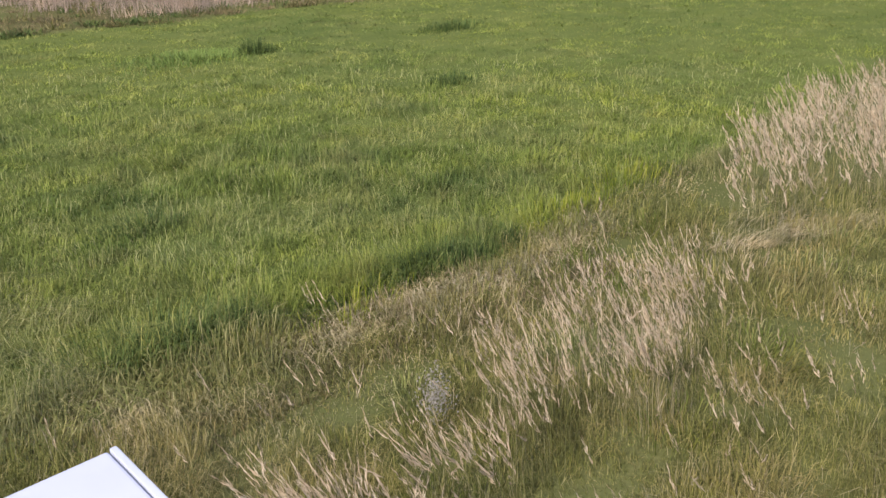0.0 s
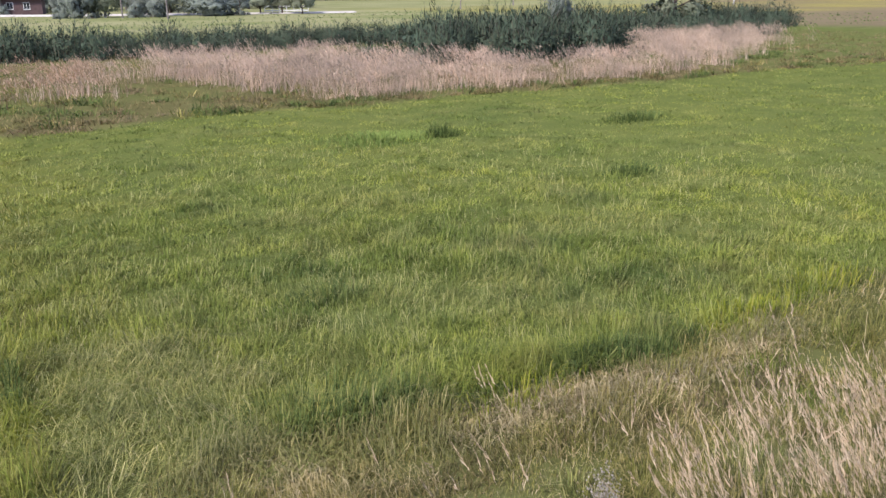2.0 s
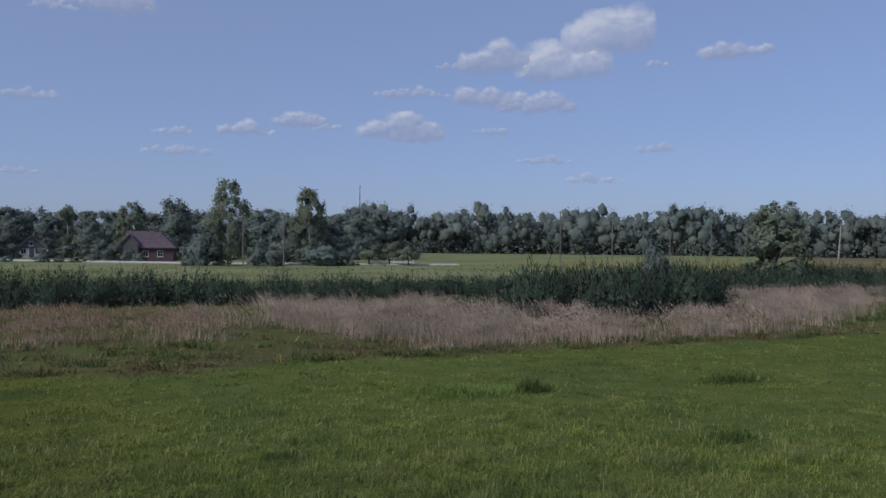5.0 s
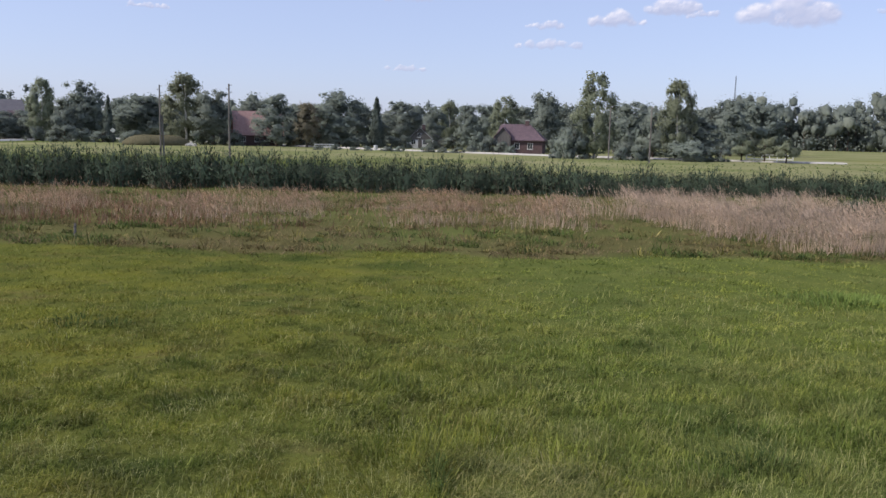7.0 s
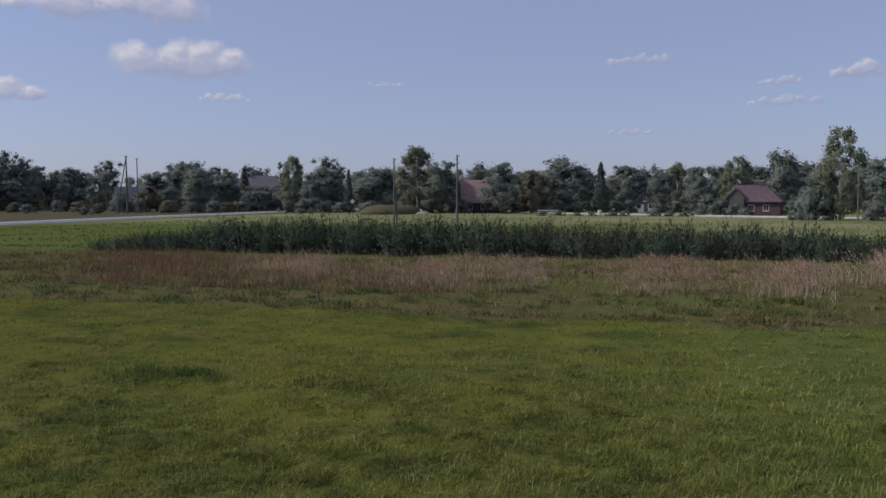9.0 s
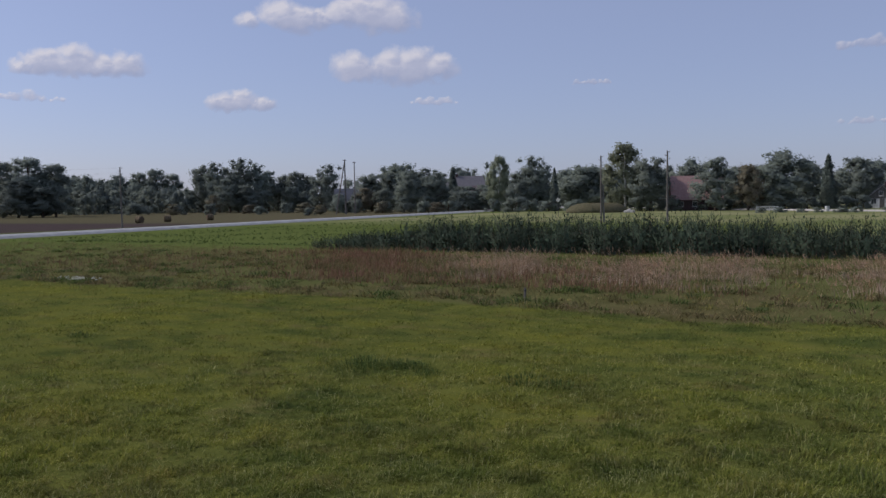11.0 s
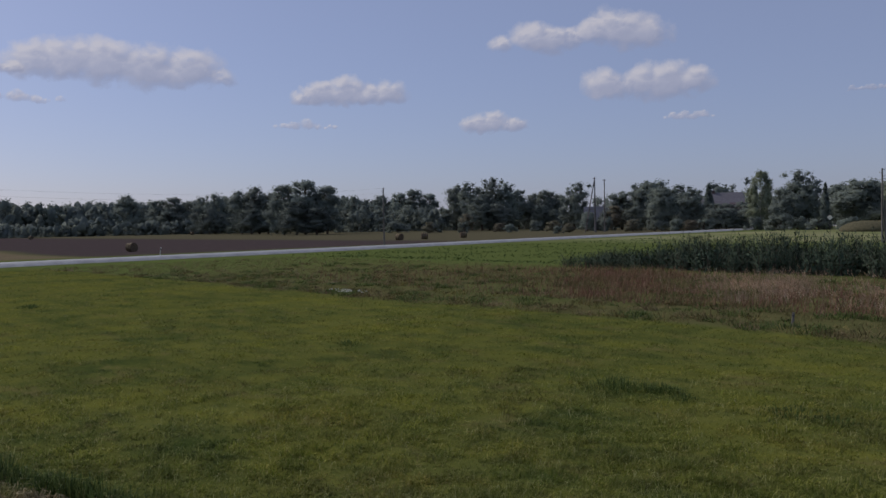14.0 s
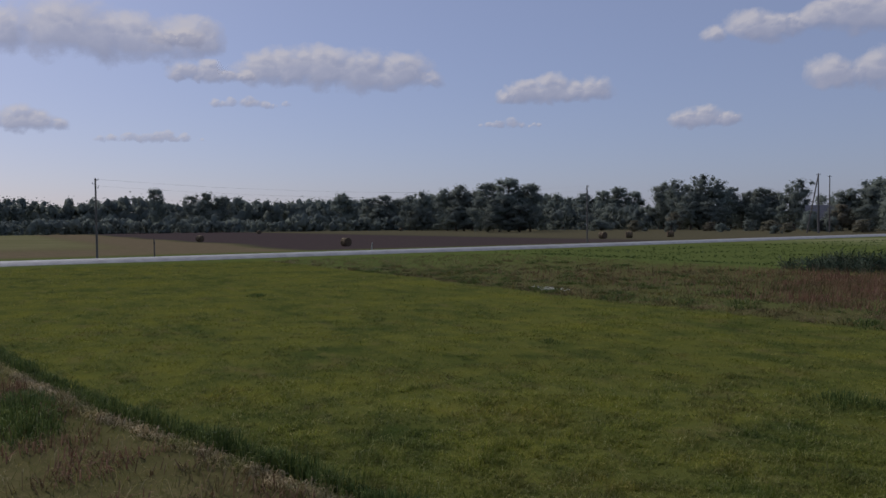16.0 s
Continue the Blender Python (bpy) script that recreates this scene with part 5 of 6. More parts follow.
def house(name, az, d, turn, length, depth, eaves, ridge, walls, roof, label, windows=3, door=0.0, chimney=True, gable_front=False, hip=0.0):
    x, y = at_az(az, d)
    root = thing(name, pose(x, y, 0, 0, 0, az + turn), label, "house")
    L, D = length / 2, depth / 2
    bm = bmesh.new()
    if gable_front:
        prism(bm, [(-L, -0.2), (L, -0.2), (L, eaves), (0, ridge - 0.15), (-L, eaves)], -D, D)
        part("wall", bm, walls, root)
        for s in (-1, 1):
            rise = (ridge - eaves) / L
            part("roof", prism(bmesh.new(), [(0, ridge), (s * (L + 0.45), ridge - rise * (L + 0.45)), (s * (L + 0.45), ridge - rise * (L + 0.45) + 0.16), (0, ridge + 0.18)], -D - 0.4, D + 0.4), roof, root)
    elif hip:
        box(bm, -L, L, -D, D, -0.2, eaves)
        part("wall", bm, walls, root)
        bm = bmesh.new()
        low = [bm.verts.new((x, y, z)) for z in (eaves - 0.12, eaves + 0.06) for x, y in ((-L - 0.45, -D - 0.5), (L + 0.45, -D - 0.5), (L + 0.45, D + 0.5), (-L - 0.45, D + 0.5))]
        top = [bm.verts.new((-L - 0.3 + 0.3 * hip, 0, ridge)), bm.verts.new((L - hip, 0, ridge))]
        for face in ((3, 2, 1, 0), (0, 1, 5, 4), (1, 2, 6, 5), (2, 3, 7, 6), (3, 0, 4, 7)):
            bm.faces.new([low[i] for i in face])
        for face in ((low[4], low[5], top[1], top[0]), (low[5], low[6], top[1]), (low[6], low[7], top[0], top[1]), (low[7], low[4], top[0])):
            bm.faces.new(face)
        bmesh.ops.recalc_face_normals(bm, faces=bm.faces)
        cover = part("roof", bm, roof, root)
        for k in range(int(length / 0.6) + 1):
            xx = -L + 0.3 + 0.6 * k
            reach = 1.0 if xx < L - hip else max(0.0, (L - xx) / hip)
            if reach > 0.15:
                seam = rod(bmesh.new(), (xx, -D - 0.45, eaves + 0.10), (xx, -(D + 0.45) * (1 - reach), eaves + 0.10 + (ridge - eaves) * reach), 0.03, 0.03, 5)
                part("seam", seam, roof, cover)
    else:
        box(bm, -L, L, -D, D, -0.2, eaves)
        for s in (-1, 1):
            a = [bm.verts.new((s * L, -D, eaves)), bm.verts.new((s * L, D, eaves)), bm.verts.new((s * L, 0, ridge - 0.15))]
            b = [bm.verts.new((s * (L - 0.2), p.co.y, p.co.z)) for p in a]
            bm.faces.new(a)
            bm.faces.new(b[::-1])
            for i in range(3):
                bm.faces.new((a[i], b[i], b[(i + 1) % 3], a[(i + 1) % 3]))
        bmesh.ops.recalc_face_normals(bm, faces=bm.faces)
        part("wall", bm, walls, root)
        rise = (ridge - eaves) / D
        for s in (-1, 1):
            bm = bmesh.new()
            over = 0.5
            prof = [(0.0, ridge), (s * (D + over), ridge - rise * (D + over)), (s * (D + over), ridge - rise * (D + over) + 0.16), (0.0, ridge + 0.18)]
            v0 = [bm.verts.new((-L - 0.4, p, q)) for p, q in prof]
            v1 = [bm.verts.new((L + 0.4, p, q)) for p, q in prof]
            bm.faces.new(v0)
            bm.faces.new(v1[::-1])
            for i in range(4):
                bm.faces.new((v0[i], v1[i], v1[(i + 1) % 4], v0[(i + 1) % 4]))
            bmesh.ops.recalc_face_normals(bm, faces=bm.faces)
            pane = part("roof", bm, roof, root)
            k = 0
            while -L + 0.6 * k < L and s < 0:
                seam = bmesh.new()
                xx = -L - 0.1 + 0.6 * k
                rod(seam, (xx, -0.1, ridge + 0.19 - rise * 0.1), (xx, -(D + over), ridge - rise * (D + over) + 0.17), 0.03, 0.03, 5)
                part("seam", seam, roof, pane)
                k += 1
    for i in range(windows):
        xx = -L + (i + 0.5) * length / max(windows, 1) * 0.85 + 0.3
        if abs(xx - door) > 1.2:
            window_unit(root, xx, 0.9, 1.1, 1.25, -D)
    if eaves > 4:
        for i in range(windows):
            window_unit(root, -L + (i + 0.5) * length / windows, 3.6, 1.1, 1.25, -D)
    leaf = part("door", box(bmesh.new(), door - 0.5, door + 0.5, -D - 0.06, -D - 0.003, 0.05, 2.1, 0.01), M_TIMBER, root, "dark wooden door")
    part("handle", rod(bmesh.new(), (door + 0.36, -D - 0.12, 1.0), (door + 0.36, -D - 0.06, 1.0), 0.03, 0.03), M_IRON, leaf)
    if chimney:
        stack = part("chimney", box(bmesh.new(), L * 0.25 - 0.4, L * 0.25 + 0.4, -0.35, 0.35, ridge - 0.8, ridge + 0.75, 0.02), M_BRICK, root)
        part("cap", box(bmesh.new(), L * 0.25 - 0.48, L * 0.25 + 0.48, -0.43, 0.43, ridge + 0.754, ridge + 0.87), M_STONE, stack)
    return root


house("red_roofed_house", 12.7, 206, 6, 11.0, 8.0, 3.0, 8.0, M_BRICK, M_REDTILE, "brick farmhouse with a faded red roof among trees", 3, 2.0)
brick_house = house("brick_house", -5.25, 176, -6, 9.6, 7.6, 2.7, 6.0, M_BRICK, M_DARKRED, "dark red brick house with a broad hipped roof", 3, -2.0, hip=3.0)
part("gable_bay", prism(bmesh.new(), [(-4.9, -0.2), (-1.7, -0.2), (-1.7, 3.4), (-3.3, 5.2), (-4.9, 3.4)], -4.6, -3.79), M_TIMBER, brick_house, "dark boarded gable bay")
for side in (-1, 1):
    part("bay_roof", prism(bmesh.new(), [(-3.3, 5.22), (-3.3 + side * 1.85, 3.14), (-3.3 + side * 1.85, 3.28), (-3.3, 5.38)], -4.85, -1.4), M_DARKRED, brick_house)
cottage = house("white_cottage", 1.7, 212, 0, 6.8, 6.0, 2.1, 5.2, M_WHITEWALL, M_SLATE, "small white cottage with a dark boarded gable", 2, 0.0, gable_front=True)
part("gable_boards", prism(bmesh.new(), [(-3.3, 2.12), (3.3, 2.12), (0, 4.95)], -3.06, -3.003), M_TIMBER, cottage, "dark weathered gable boards")
window_unit(cottage, -0.2, 2.7, 0.9, 1.1, -3.08)
part("side_wing", box(bmesh.new(), 3.403, 6.2, -1.6, 2.6, -0.2, 2.0, 0.02), M_TIMBER, cottage, "low dark wing")
part("wing_roof", prism(bmesh.new(), [(3.403, 3.5), (6.6, 2.0), (6.6, 2.14), (3.403, 3.66)], -2.0, 3.0), M_SLATE, cottage)
house("farm_building", 28.3, 284, 184, 16.0, 11.0, 5.4, 11.4, M_GREYWALL, M_PALEROOF, "large farm building with a pale grey hipped roof", 4, 0.0, hip=4.5)
house("farm_annexe", 26.95, 264, -14, 6.4, 6.0, 3.4, 7.6, M_TIMBER, M_DARKRED, "low outbuilding with a dark steep roof", 2, 0.0, chimney=False)
house("blue_grey_barn", 36.35, 270, 0, 7.0, 7.0, 3.6, 7.4, M_TIMBER, M_SLATE, "dark timber barn with a blue-grey roof", 0, 0.0, chimney=False)


def platform():
    """The white sheet-clad box under the viewpoint: panels, a lid with a folded edge, and a drip trim."""
    root = thing("sheet_clad_platform", pose(0, 0, 0), "white painted sheet-metal platform top with a folded rim", "platform")
    part("body", box(bmesh.new(), -0.75, 0.40, -1.6, 1.37, -0.05, 2.34, 0.01), M_SHEET, root)
    part("lid", box(bmesh.new(), -0.8, 0.428, -1.65, 1.41, 2.343, 2.398, 0.006), M_SHEET, root, "smooth white sheet lid")
    part("sealant_line", box(bmesh.new(), 0.4285, 0.4325, -1.65, 1.408, 2.345, 2.393), M_SEAM, root, "thin grey sealant line")
    part("drip_trim", box(bmesh.new(), 0.433, 0.448, -1.65, 1.412, 2.325, 2.401, 0.003), M_SHEET, root, "white folded drip trim")
    for k in range(1, 3):
        part("panel_joint", box(bmesh.new(), -0.8 + 0.4 * k, -0.794 + 0.4 * k, 1.3702, 1.374, 0, 2.33), M_SEAM, root)


platform()

# ---------------------------------------------------------------- poles, wires, signs


def power_pole(x, y, h, label, lean=0.0, material=None, arms=1, stay=False, r=0.15, pins=0):
    root = thing("power_pole", pose(x, y, 0, 0, lean, math.degrees(math.atan2(-x, y))), label, "power pole", "power poles")
    part("post", rod(bmesh.new(), (0, 0, -0.4), (0, 0, h), r, r * 0.68, 12), material or M_POLE, root)
    for k in range(arms):
        z = h - 0.35 - 0.7 * k
        arm = part("crossarm", box(bmesh.new(), -0.5, 0.5, -r - 0.09, -r - 0.002, z, z + 0.1, 0.01), M_IRON, root, "dark iron crossarm")
        for s in (-0.42, 0.42):
            part("insulator", rod(bmesh.new(), (s, -r - 0.045, z + 0.1), (s, -r - 0.045, z + 0.26), 0.05, 0.035, 8), M_INSULATOR, arm)
    for k in range(pins):
        s, z = (-1) ** k, h - 0.2 - 0.42 * k
        hook = part("pin_hook", rod(bmesh.new(), (s * r * 0.5, 0, z), (s * (r + 0.16), 0, z + 0.03), 0.025, 0.025, 6), M_IRON, root, "dark iron pin hook")
        part("insulator", rod(bmesh.new(), (s * (r + 0.15), 0, z + 0.02), (s * (r + 0.15), 0, z + 0.2), 0.06, 0.04, 8), M_INSULATOR, hook)
    if stay:
        for dx, dy in ((-2.6, 0.5), (0.2, 2.2)):
            part("brace_pole", rod(bmesh.new(), (dx, dy, -0.3), (0, 0, h - 0.4), r * 0.9, r * 0.7, 10), material or M_POLE, root)
        part("cross_brace", rod(bmesh.new(), (-1.6, 0.3, h * 0.42), (0.1, 0.0, h * 0.42), 0.07, 0.07, 8), material or M_POLE, root)
    return root


def wire(points, sag, label):
    cu = bpy.data.curves.new("power_line", "CURVE")
    cu.dimensions = "3D"
    cu.bevel_depth, cu.bevel_resolution = 0.006, 1
    for a, b in zip(points[:-1], points[1:]):
        s = cu.splines.new("POLY")
        s.points.add(12)
        for k in range(13):
            t = k / 12
            p = Vector(a).lerp(Vector(b), t)
            s.points[k].co = (p.x, p.y, p.z - sag * 4 * t * (1 - t), 1)
    cu.materials.append(M_IRON)
    tagged(new("power_line", cu), label, "power line", "power lines")


POLES = {"Z": (83.63, 97, 8.7), "A": (50.97, 129, 9.0), "B": (36.42, 222, 14.6), "C": (18.85, 116, 9.2), "D": (14.48, 104, 9.0), "E": (-32.9, 178, 11.2), "F": (-36.4, 218, 11.6),
         "H": (-38.45, 300, 12.0), "I": (-42.8, 300, 12.0), "J": (-45.0, 290, 11.5), "K": (-11.2, 138, 8.6), "L": (-13.9, 127, 8.2), "M": (-40.2, 330, 10.5)}
tops = {}
for key, (az, d, h) in POLES.items():
    px, py = at_az(az, d)
    power_pole(px, py, h, "braced wooden power pole beside the road" if key == "B" else ("weathered wooden power pole with an iron crossarm" if key in "EF" else "weathered wooden power pole with pin insulators" if key in "ZACDKL" else "plain weathered wooden power pole"), 0.0, M_POLE, 1 if key in "BEF" else 0, key == "B", 0.13 if d < 200 else 0.19, 3 if key in "ZACDKL" else 0)
    tops[key] = (px, py, h - 0.1)
px, py = at_az(36.42 - 0.65, 226)
power_pole(px, py, 14.2, "second wooden power pole beside the braced one", 0.0, M_POLE, 1, False, 0.17)
px, py = at_az(18.66, 116)
power_pole(px, py, 5.3, "short wooden strut pole standing close to another", -1.5, M_POLE, 0)
px, py = at_az(-50.4, 225)
power_pole(px, py, 9.8, "leaning pale power pole by the stubble", 3.5, M_CONCRETE, 1, False, 0.18)
for dz in (0.0, 0.7):
    wire([(tops[k][0], tops[k][1], tops[k][2] - dz) for k in "ZA"], 1.2, "thin sagging power line over the fields")
wire([tops[k] for k in "EFHI"], 0.8, "thin sagging power line over the fields")


def radio_mast():
    x, y = at_az(-19.0, 700)
    h = 54.0
    root = thing("radio_mast", pose(x, y, 0), "thin lattice radio mast far behind the woods", "mast")
    for k in range(3):
        a = k * 2.094
        part("leg", rod(bmesh.new(), (0.9 * math.cos(a), 0.9 * math.sin(a), -0.5), (0.25 * math.cos(a), 0.25 * math.sin(a), h), 0.14, 0.10, 5), M_IRON, root)
    for k in range(14):
        z0, z1 = h * k / 14, h * (k + 1) / 14
        r0, r1 = 0.9 - 0.65 * k / 14, 0.9 - 0.65 * (k + 1) / 14
        a = k * 2.094
        part("lattice", rod(bmesh.new(), (r0 * math.cos(a), r0 * math.sin(a), z0), (r1 * math.cos(a + 2.094), r1 * math.sin(a + 2.094), z1), 0.07, 0.07, 5), M_IRON, root)


radio_mast()


def diamond_sign(az, d, z, size):
    x, y = at_az(az, d)
    root = thing("road_sign", pose(x, y, 0, 0, 0, az), "pale diamond road sign on a thin post", "sign")
    part("post", rod(bmesh.new(), (0, 0, -0.3), (0, 0, z), 0.045, 0.045), M_IRON, root)
    bm = box(bmesh.new(), -size / 2, size / 2, -0.075, -0.05, -size / 2, size / 2, 0.01)
    bmesh.ops.transform(bm, matrix=Matrix.Translation((0, 0, z)) @ Matrix.Rotation(radians(45), 4, "Y"), verts=bm.verts)
    part("plate", bm, M_SIGN, root)


diamond_sign(21.75, 150, 3.1, 0.62)


def marker(name, x, y, h, r, label, lean=0.0, material=None):
    root = thing(name, pose(x, y, 0, 0, lean, 0), label, "post")
    part("post", rod(bmesh.new(), (0, 0, -0.2), (0, 0, h), r, r * 0.85, 10), material or M_FRAME, root)
    part("band", rod(bmesh.new(), (0, 0, h * 0.72), (0, 0, h * 0.82), r * 1.08, r * 1.08, 10), M_IRON, root)


marker("wooden_post", -94.6, 16.4, 2.1, 0.08, "weathered wooden post beyond the road", 0, M_POLE)
marker("verge_marker", -101.0, 45.3, 1.0, 0.07, "leaning white roadside marker post", 18)
for px, py in ((-11.6, 26.0),):
    marker("stake", px, py, 0.45, 0.045, "short dark wooden stake in the rough grass", 3, M_POLE)


def bale(x, y, turn):
    """A round bale lying on its side, with rolled ends and binding."""
    root = thing("hay_bale", pose(x, y, 0, 0, 0, turn), "round dark hay bale lying on the field", "bale", "hay bales on the field")
    bm = bmesh.new()
    bmesh.ops.create_cone(bm, cap_ends=True, segments=24, radius1=0.68, radius2=0.68, depth=1.3, matrix=Matrix.Translation((0, 0, 0.64)) @ Matrix.Rotation(radians(90), 4, "Y"))
    bmesh.ops.bevel(bm, geom=[e for e in bm.edges if e.is_boundary or len({round(f.normal.x, 1) for f in e.link_faces}) > 1], offset=0.08, segments=2, affect="EDGES")
    for v in bm.verts:
        v.co += Vector((0, 0, 0)) + 0.03 * noise.noise_vector(v.co * 3)
    part("roll", bm, M_STRAW, root)
    for s in (-0.35, 0.0, 0.35):
        band = bmesh.new()
        bmesh.ops.create_cone(band, cap_ends=False, segments=24, radius1=0.71, radius2=0.71, depth=0.05, matrix=Matrix.Translation((s, 0, 0.64)) @ Matrix.Rotation(radians(90), 4, "Y"))
        part("binding", band, M_DRY, root)


for bx, by in ((-127.7, 107.5), (-128.7, 115.2), (-128.1, 126.0), (-120, 49.5), (-179, 40.4), (-309, 92), (-331, 163)):
    bale(bx, by, RNG.uniform(0, 60))


def earth_cellar():
    x, y = at_az(19.1, 190)
    root = thing("earth_cellar", pose(x, y, 0, 0, 0, 19.1), "low turf-covered earth mound beside the lane", "mound")
    bm = bmesh.new()
    bmesh.ops.create_uvsphere(bm, u_segments=28, v_segments=14, radius=1.0)
    for v in bm.verts:
        v.co = Vector((v.co.x * 7.2, v.co.y * 3.8, 2.15 * min(1.0, 1.2 * v.co.z) if v.co.z > 0 else -0.2)) + 0.15 * noise.noise_vector(v.co * 4)
    for f in bm.faces:
        f.smooth = True
    part("mound", bm, M_TURF, root)
    n = 2600
    a, d = RNG.uniform(0, 6.28, n), np.sqrt(RNG.uniform(0, 1, n))
    px, py = np.cos(a) * d * 7.0, np.sin(a) * d * 3.6
    pz = 2.05 * np.minimum(1.0, 1.2 * np.sqrt(np.clip(1 - d**2, 0, 1)))
    v, f = blade_arrays(px, py, pz - 0.05, RNG.uniform(0.10, 0.32, n), np.full(n, 0.10), a, np.full(n, 0.4), False)
    part("turf", mesh_of("turf", v, f, M_ROUGH), None, root)


earth_cellar()


def boulder(az, d, size, label):
    x, y = at_az(az, d)
    bm = bmesh.new()
    bmesh.ops.create_icosphere(bm, subdivisions=3, radius=size)
    for v in bm.verts:
        v.co = Vector((v.co.x * 1.3, v.co.y, v.co.z * 0.9)) + size * 0.35 * noise.noise_vector(v.co * 1.1 / size)
    me = bpy.data.meshes.new("boulder")
    bm.to_mesh(me)
    bm.free()
    me.materials.append(M_STONE)
    ob = new("boulder", me)
    ob.location = (x, y, size * 0.6)
    tagged(ob, label, "boulder", "pale boulders by the mound")


for k, (az, d, s) in enumerate(((17.0, 185, 0.5), (16.75, 184, 0.38), (17.25, 186, 0.3))):
    boulder(az, d, s, "pale grey boulder beside the earth mound")


def fence(az0, az1, d, n, h, material, label):
    """A low board fence: posts and rails."""
    x0, y0 = at_az(az0, d)
    x1, y1 = at_az(az1, d)
    L = math.hypot(x1 - x0, y1 - y0)
    root = thing("board_fence", pose(x0, y0, 0, 0, 0, math.degrees(math.atan2(y1 - y0, x1 - x0))), label, "fence")
    for k in range(n + 1):
        part("post", box(bmesh.new(), L * k / n - 0.06, L * k / n + 0.06, -0.06, 0.06, -0.2, h, 0.01), material, root)
    for z in (0.3, h - 0.25):
        part("rail", box(bmesh.new(), 0, L, -0.10, -0.062, z, z + 0.2), material, root)


fence(8.9, 7.6, 186, 5, 1.0, M_FRAME, "low white board fence under the oaks")
fence(-20.0, -22.8, 158, 6, 1.3, M_FRAME, "pale garden fence behind the apple trees")


def barrel(az, d):
    x, y = at_az(az, d)
    root = thing("white_barrel", pose(x, y, 0), "white barrel standing by the lane", "barrel")
    part("body", rod(bmesh.new(), (0, 0, -0.02), (0, 0, 1.0), 0.42, 0.42, 20), M_FRAME, root)
    for z in (0.3, 0.65):
        part("hoop", rod(bmesh.new(), (0, 0, z), (0, 0, z + 0.05), 0.44, 0.44, 20), M_STONE, root)


barrel(4.74, 178)


def umbels():
    """A patch of white flower umbels at the meadow's edge."""
    n = 20
    x, y = in_patch(n, -31.0, 22.9, 1.5, 0.5)
    stems = blade_arrays(x, y, np.zeros(n) - 0.02, np.full(n, 0.42), np.full(n, 0.02), RNG.uniform(0, 6.28, n), np.full(n, 0.1), False)
    tops_at = np.repeat(np.stack([x, y, np.full(n, 0.42)], -1), 9, 0) + RNG.normal(0, 0.045, (n * 9, 3)) * np.array([1, 1, 0.5])
    root = thing("white_umbels", Matrix.Identity(4), "patch of white flower umbels at the meadow edge", "flowers", kind="stuff")
    part("stems", mesh_of("stems", *stems, M_ROUGH), None, root)
    part("flower_heads", mesh_of("flower_heads", *leaf_arrays(tops_at, RNG.normal(0, 1, (n * 9, 3)) + np.array([0, 0, 0.6]), 0.036), M_FLOWER), None, root)


umbels()

# ---------------------------------------------------------------- clouds


def cloud_material():
    n = Nodes("cloud")
    dens = n.attr("puff_mass").outputs["Fac"]
    lit = n.attr("lit").outputs["Fac"]
    a, b = n.noise(0.022, 4, 0.6), n.noise(0.075, 4, 0.6)
    puff = n.math("ADD", n.math("MULTIPLY", n.math("SUBTRACT", a, 0.5), 0.55), n.math("MULTIPLY", n.math("SUBTRACT", b, 0.5), 0.35))
    body = n.math("ADD", dens, puff)
    alpha = n.ramp(body, [(0.06, (0, 0, 0)), (0.26, (0.20, 0.20, 0.20)), (0.50, (0.50, 0.50, 0.50)), (0.92, (0.80, 0.80, 0.80))])
    # sunlit and shaded tones are painted into the glow colour through lit
    tone = n.math("ADD", lit, n.math("MULTIPLY", puff, 0.30))
    col = n.ramp(tone, [(0.12, (0.40, 0.43, 0.56)), (0.5, (0.56, 0.57, 0.67)), (0.9, (0.84, 0.80, 0.80))])
    em, tr, mx = n.add("ShaderNodeEmission", Strength=0.98), n.add("ShaderNodeBsdfTransparent"), n.add("ShaderNodeMixShader")
    n.link(col, em.inputs["Color"])
    n.link(alpha, mx.inputs[0])
    n.link(tr.outputs[0], mx.inputs[1])
    n.link(em.outputs[0], mx.inputs[2])
    n.link(mx.outputs[0], n.out.inputs["Surface"])
    return n.mat


M_CLOUD = cloud_material()


def fractal(r, x, y, octaves=4):
    """Smooth value noise in octaves, about -1 to 1."""
    total, gain = np.zeros_like(x), 1.0
    for _ in range(octaves):
        grid = r.uniform(-1, 1, (64, 64))
        i, j = np.floor(x).astype(int), np.floor(y).astype(int)
        fx, fy = x - i, y - j
        fx, fy = fx * fx * (3 - 2 * fx), fy * fy * (3 - 2 * fy)
        c = [grid[(i + a) % 64, (j + b) % 64] for a in (0, 1) for b in (0, 1)]
        total += gain * (c[0] * (1 - fx) * (1 - fy) + c[1] * (1 - fx) * fy + c[2] * fx * (1 - fy) + c[3] * fx * fy)
        x, y, gain = x * 2.1 + 3.7, y * 2.1 + 9.1, gain * 0.5
    return total


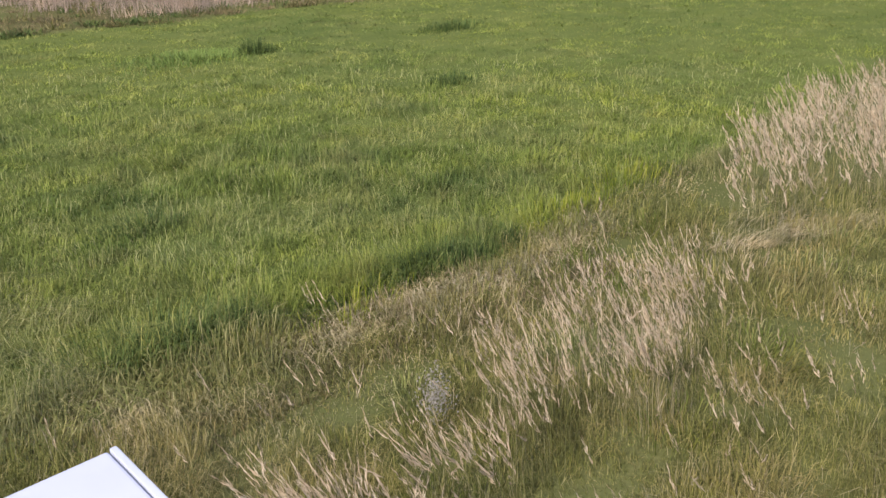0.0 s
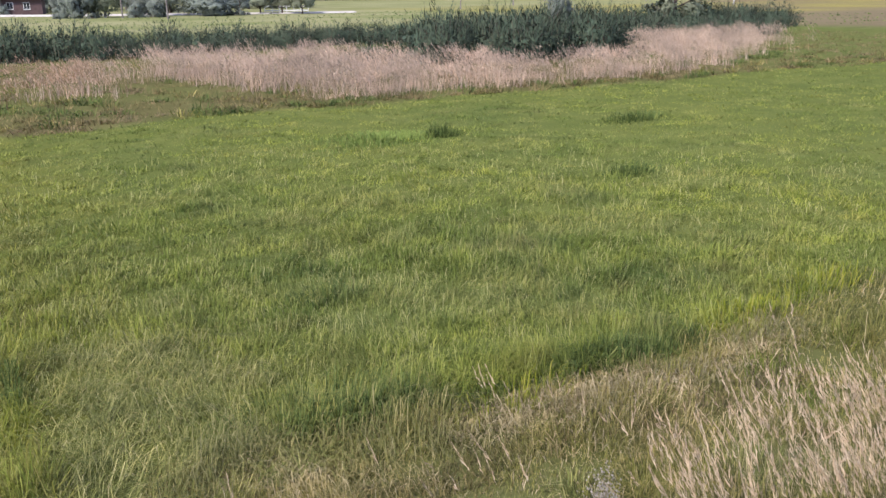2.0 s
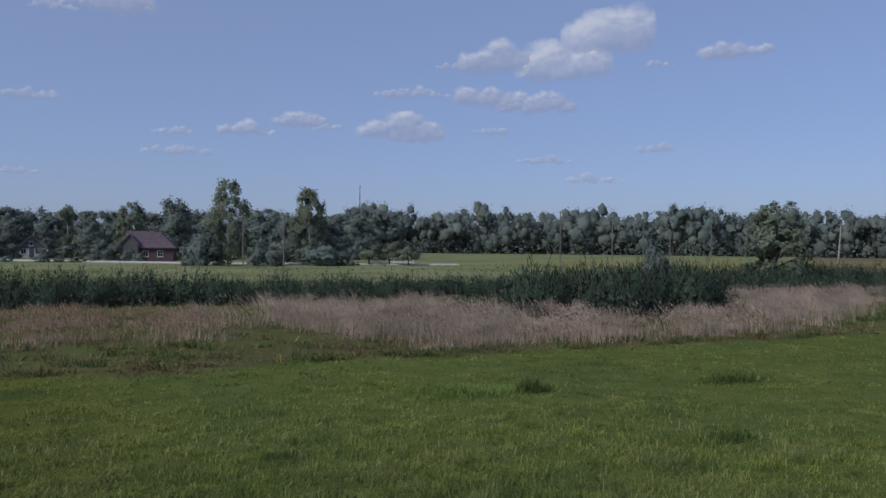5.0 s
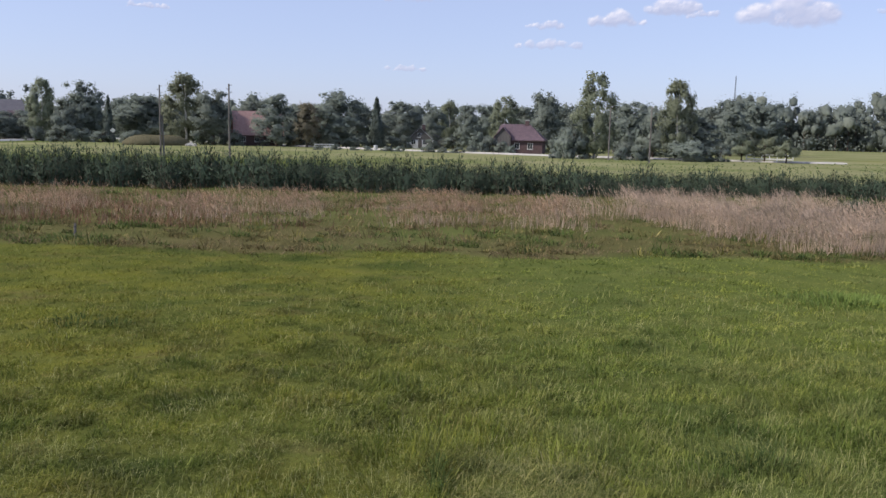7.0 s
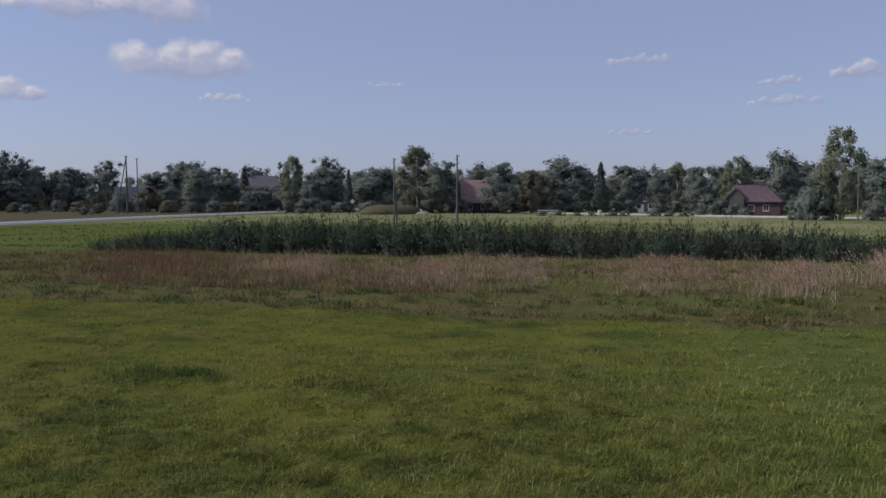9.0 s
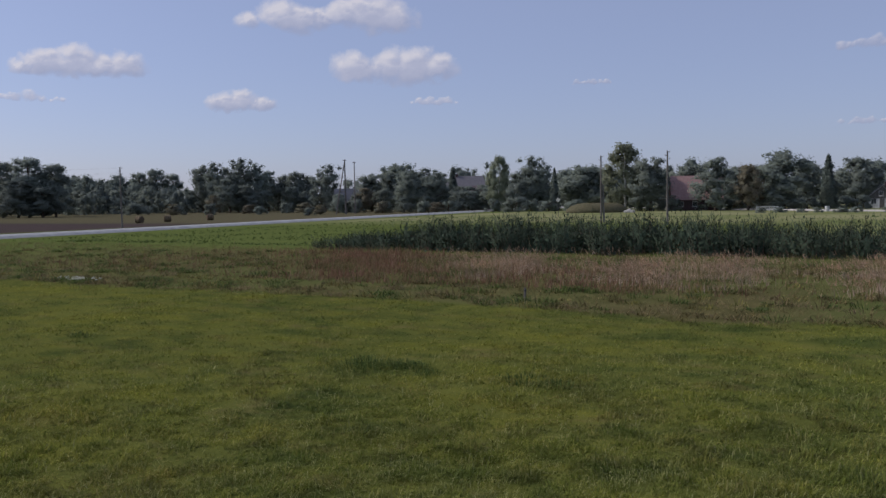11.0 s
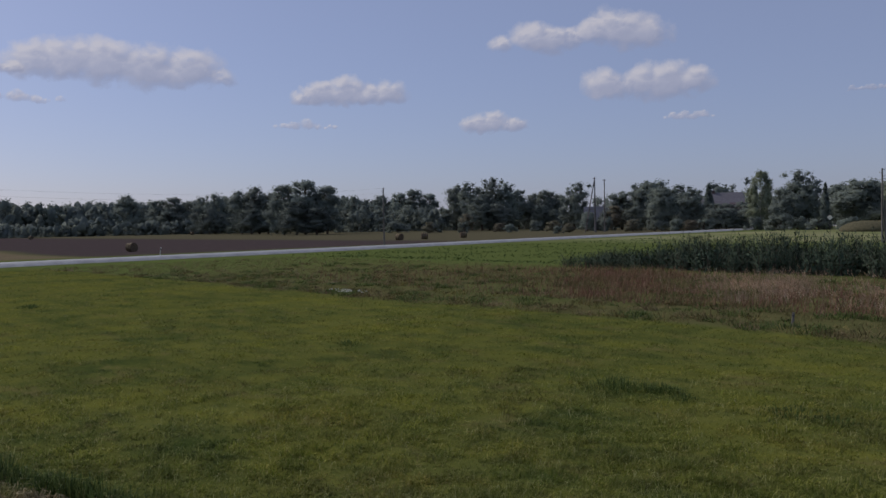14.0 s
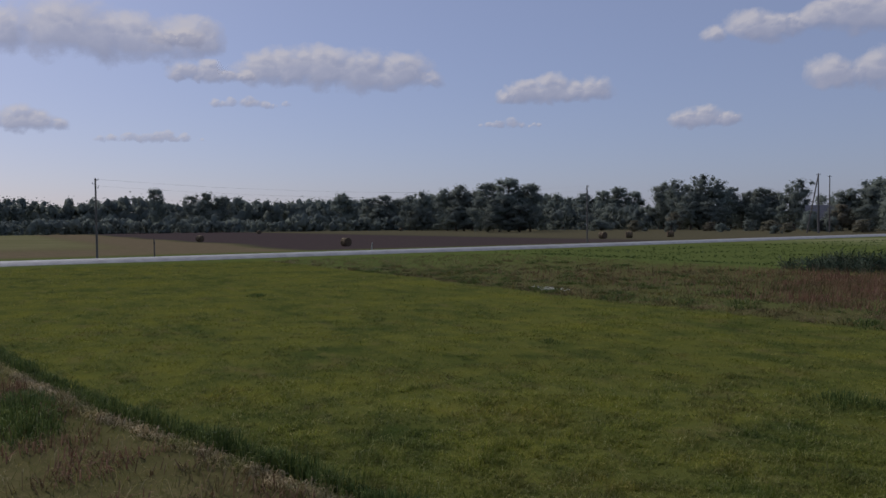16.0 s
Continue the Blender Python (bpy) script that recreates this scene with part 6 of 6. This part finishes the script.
def cloud(az, el, wide, high, seed):
    """A far cumulus: rounded heaps set with smaller puffs over a fading base, as a lumpy sheet in the sky."""
    r = np.random.default_rng(seed)
    d = 3400.0
    W, H = math.tan(radians(wide)) * d, math.tan(radians(high)) * d
    nx, ny = int(np.clip(wide * 13, 40, 130)), int(np.clip(high * 15, 22, 70))
    u, v = np.meshgrid(np.linspace(-0.78, 0.78, nx), np.linspace(-0.8, 0.8, ny), indexing="ij")
    aspect = W / H
    k = 4 + int(aspect * 2.6)
    px = np.linspace(-0.40, 0.40, k) + r.normal(0, 0.05, k)
    pr = r.uniform(0.15, 0.34, k) * (1 - 0.8 * np.abs(px)) * (1.0 if high > 1.7 else 0.85)        # in heights
    py = -0.16 + pr * r.uniform(0.4, 1.1, k)
    m = 9                                                       # smaller puffs round the upper side of each heap
    a = r.uniform(-0.3, 3.5, (k, m))
    qx, qy = (px[:, None] * aspect + pr[:, None] * np.cos(a) * 0.95).ravel(), (py[:, None] + pr[:, None] * np.sin(a) * 0.85).ravel()
    qr = (pr[:, None] * r.uniform(0.25, 0.55, (k, m))).ravel()
    cx, cy, cr = np.concatenate([px * aspect, qx]), np.concatenate([py, qy]), np.concatenate([pr, qr])
    wx, wy = fractal(r, u * aspect * 4 + 9, v * 4 + 9, 3) * 0.05, fractal(r, u * aspect * 4 + 31, v * 4 + 5, 3) * 0.05

    def mass(du, dv):
        gx, gy = (u * aspect + wx + du)[..., None] - cx, (v + wy + dv)[..., None] - cy
        reach = 1 - np.hypot(gx * 0.62, gy) / (cr * 1.45)
        return np.clip((reach * np.where(cr > 0.15, 1.0, 0.75)).max(-1), -0.6, 0.75)

    heap = mass(0, 0)
    rag = fractal(r, u * aspect * 5 + 17, v * 6 + 3, 4)
    thin = 0.42 if high < 1.7 else 0.14 if az < 20 and high < 3.2 else 0.02
    dens = heap * 1.25 + 0.20 - thin + 0.13 * rag * (1 + 1.2 * soft(v, 0.05, -0.25))
    dens = dens - np.clip(-0.14 - v, 0, 1) * 1.5
    edge = np.maximum(np.abs(u), np.abs(v))
    dens = dens - np.clip((edge - 0.60) / 0.15, 0, 1) * 2
    # bright upper left and grey base worked out here, no lamp shades the sheet
    lit = 0.44 + 0.8 * (heap - mass(-0.09, 0.11)) + 0.40 * v + 0.06 * rag - (0.20 if az < 20 and high < 3.2 else 0.0)
    x, z = u * W, v * H
    y = -0.10 * H * np.clip(heap, 0, 1)
    i = np.arange(nx * ny).reshape(nx, ny)
    f = np.stack([i[:-1, :-1], i[1:, :-1], i[1:, 1:], i[:-1, 1:]], -1).reshape(-1, 4)
    keep = dens.ravel()[f].max(1) > -0.4
    me = mesh_of("cloud", np.stack([x, y, z], -1).reshape(-1, 3), f[keep], M_CLOUD, True)
    for name, data in (("puff_mass", dens), ("lit", lit)):
        me.attributes.new(name, "FLOAT", "POINT").data.foreach_set("value", data.astype(np.float32).ravel())
    sx, sy = at_az(az, d)
    ob = new("cloud", me)
    ob.matrix_basis = pose(sx, sy, 3.5 + d * math.tan(radians(el)), 0, 0, az)
    ob.visible_shadow = False
    tagged(ob, "small white fair-weather cumulus cloud", "cloud", "clouds", "structure")


CLOUDS_A = [(-35.9, 14.2, 5.1, 5.1), (-28.3, 12.5, 4.3, 3.1), (-33.0, 12.2, 5.5, 3.5), (-28.0, 10.1, 4.3, 2.4), (-31.2, 9.6, 5.1, 2.0), (-28.0, 7.9, 2.4, 1.3), (-2.7, 15.1, 5.5, 2.7),
            (0.7, 14.5, 3.1, 1.3), (2.0, 9.1, 4.7, 1.5), (-11.3, 7.7, 3.3, 1.7), (-14.8, 8.4, 3.1, 1.8), (-16.8, 8.0, 2.0, 1.1), (-6.6, 7.4, 2.7, 1.3), (-6.8, 6.1, 5.5, 1.4)]
CLOUDS_B = [(-21.9, 7.8, 5.9, 2.5), (-22.5, 10.4, 5.1, 1.5), (-44.2, 12.7, 4.3, 2.0), (-39.3, 6.6, 2.7, 1.3), (-34.9, 4.6, 5.1, 1.3), (-25.1, 12.2, 2.0, 0.9), (-39.4, 12.2, 1.8, 1.2),
            (7.0, 14.6, 3.9, 0.9), (-31.8, 5.9, 3.9, 1.1), (2.6, 4.4, 3.1, 0.9), (19.5, 7.7, 3.1, 0.8), (30.1, 6.7, 3.5, 1.0)]
CLOUDS_C = [(37.6, 12.3, 11.8, 4.1), (32.8, 8.9, 7.5, 3.5), (53.2, 8.7, 7.5, 2.6), (67.8, 10.1, 13.7, 3.9), (74.0, 8.1, 5.9, 1.6), (76.4, 9.9, 5.5, 1.8), (43.4, 6.6, 4.7, 1.9),
            (56.1, 6.7, 4.3, 1.2), (84.0, 12.0, 14.1, 5.9), (78.5, 12.1, 3.1, 1.8), (80.1, 5.7, 6.7, 1.4), (88.3, 6.5, 5.5, 2.4)]
for k, row in enumerate(CLOUDS_A + CLOUDS_B + CLOUDS_C):
    cloud(*row, 50 + k)
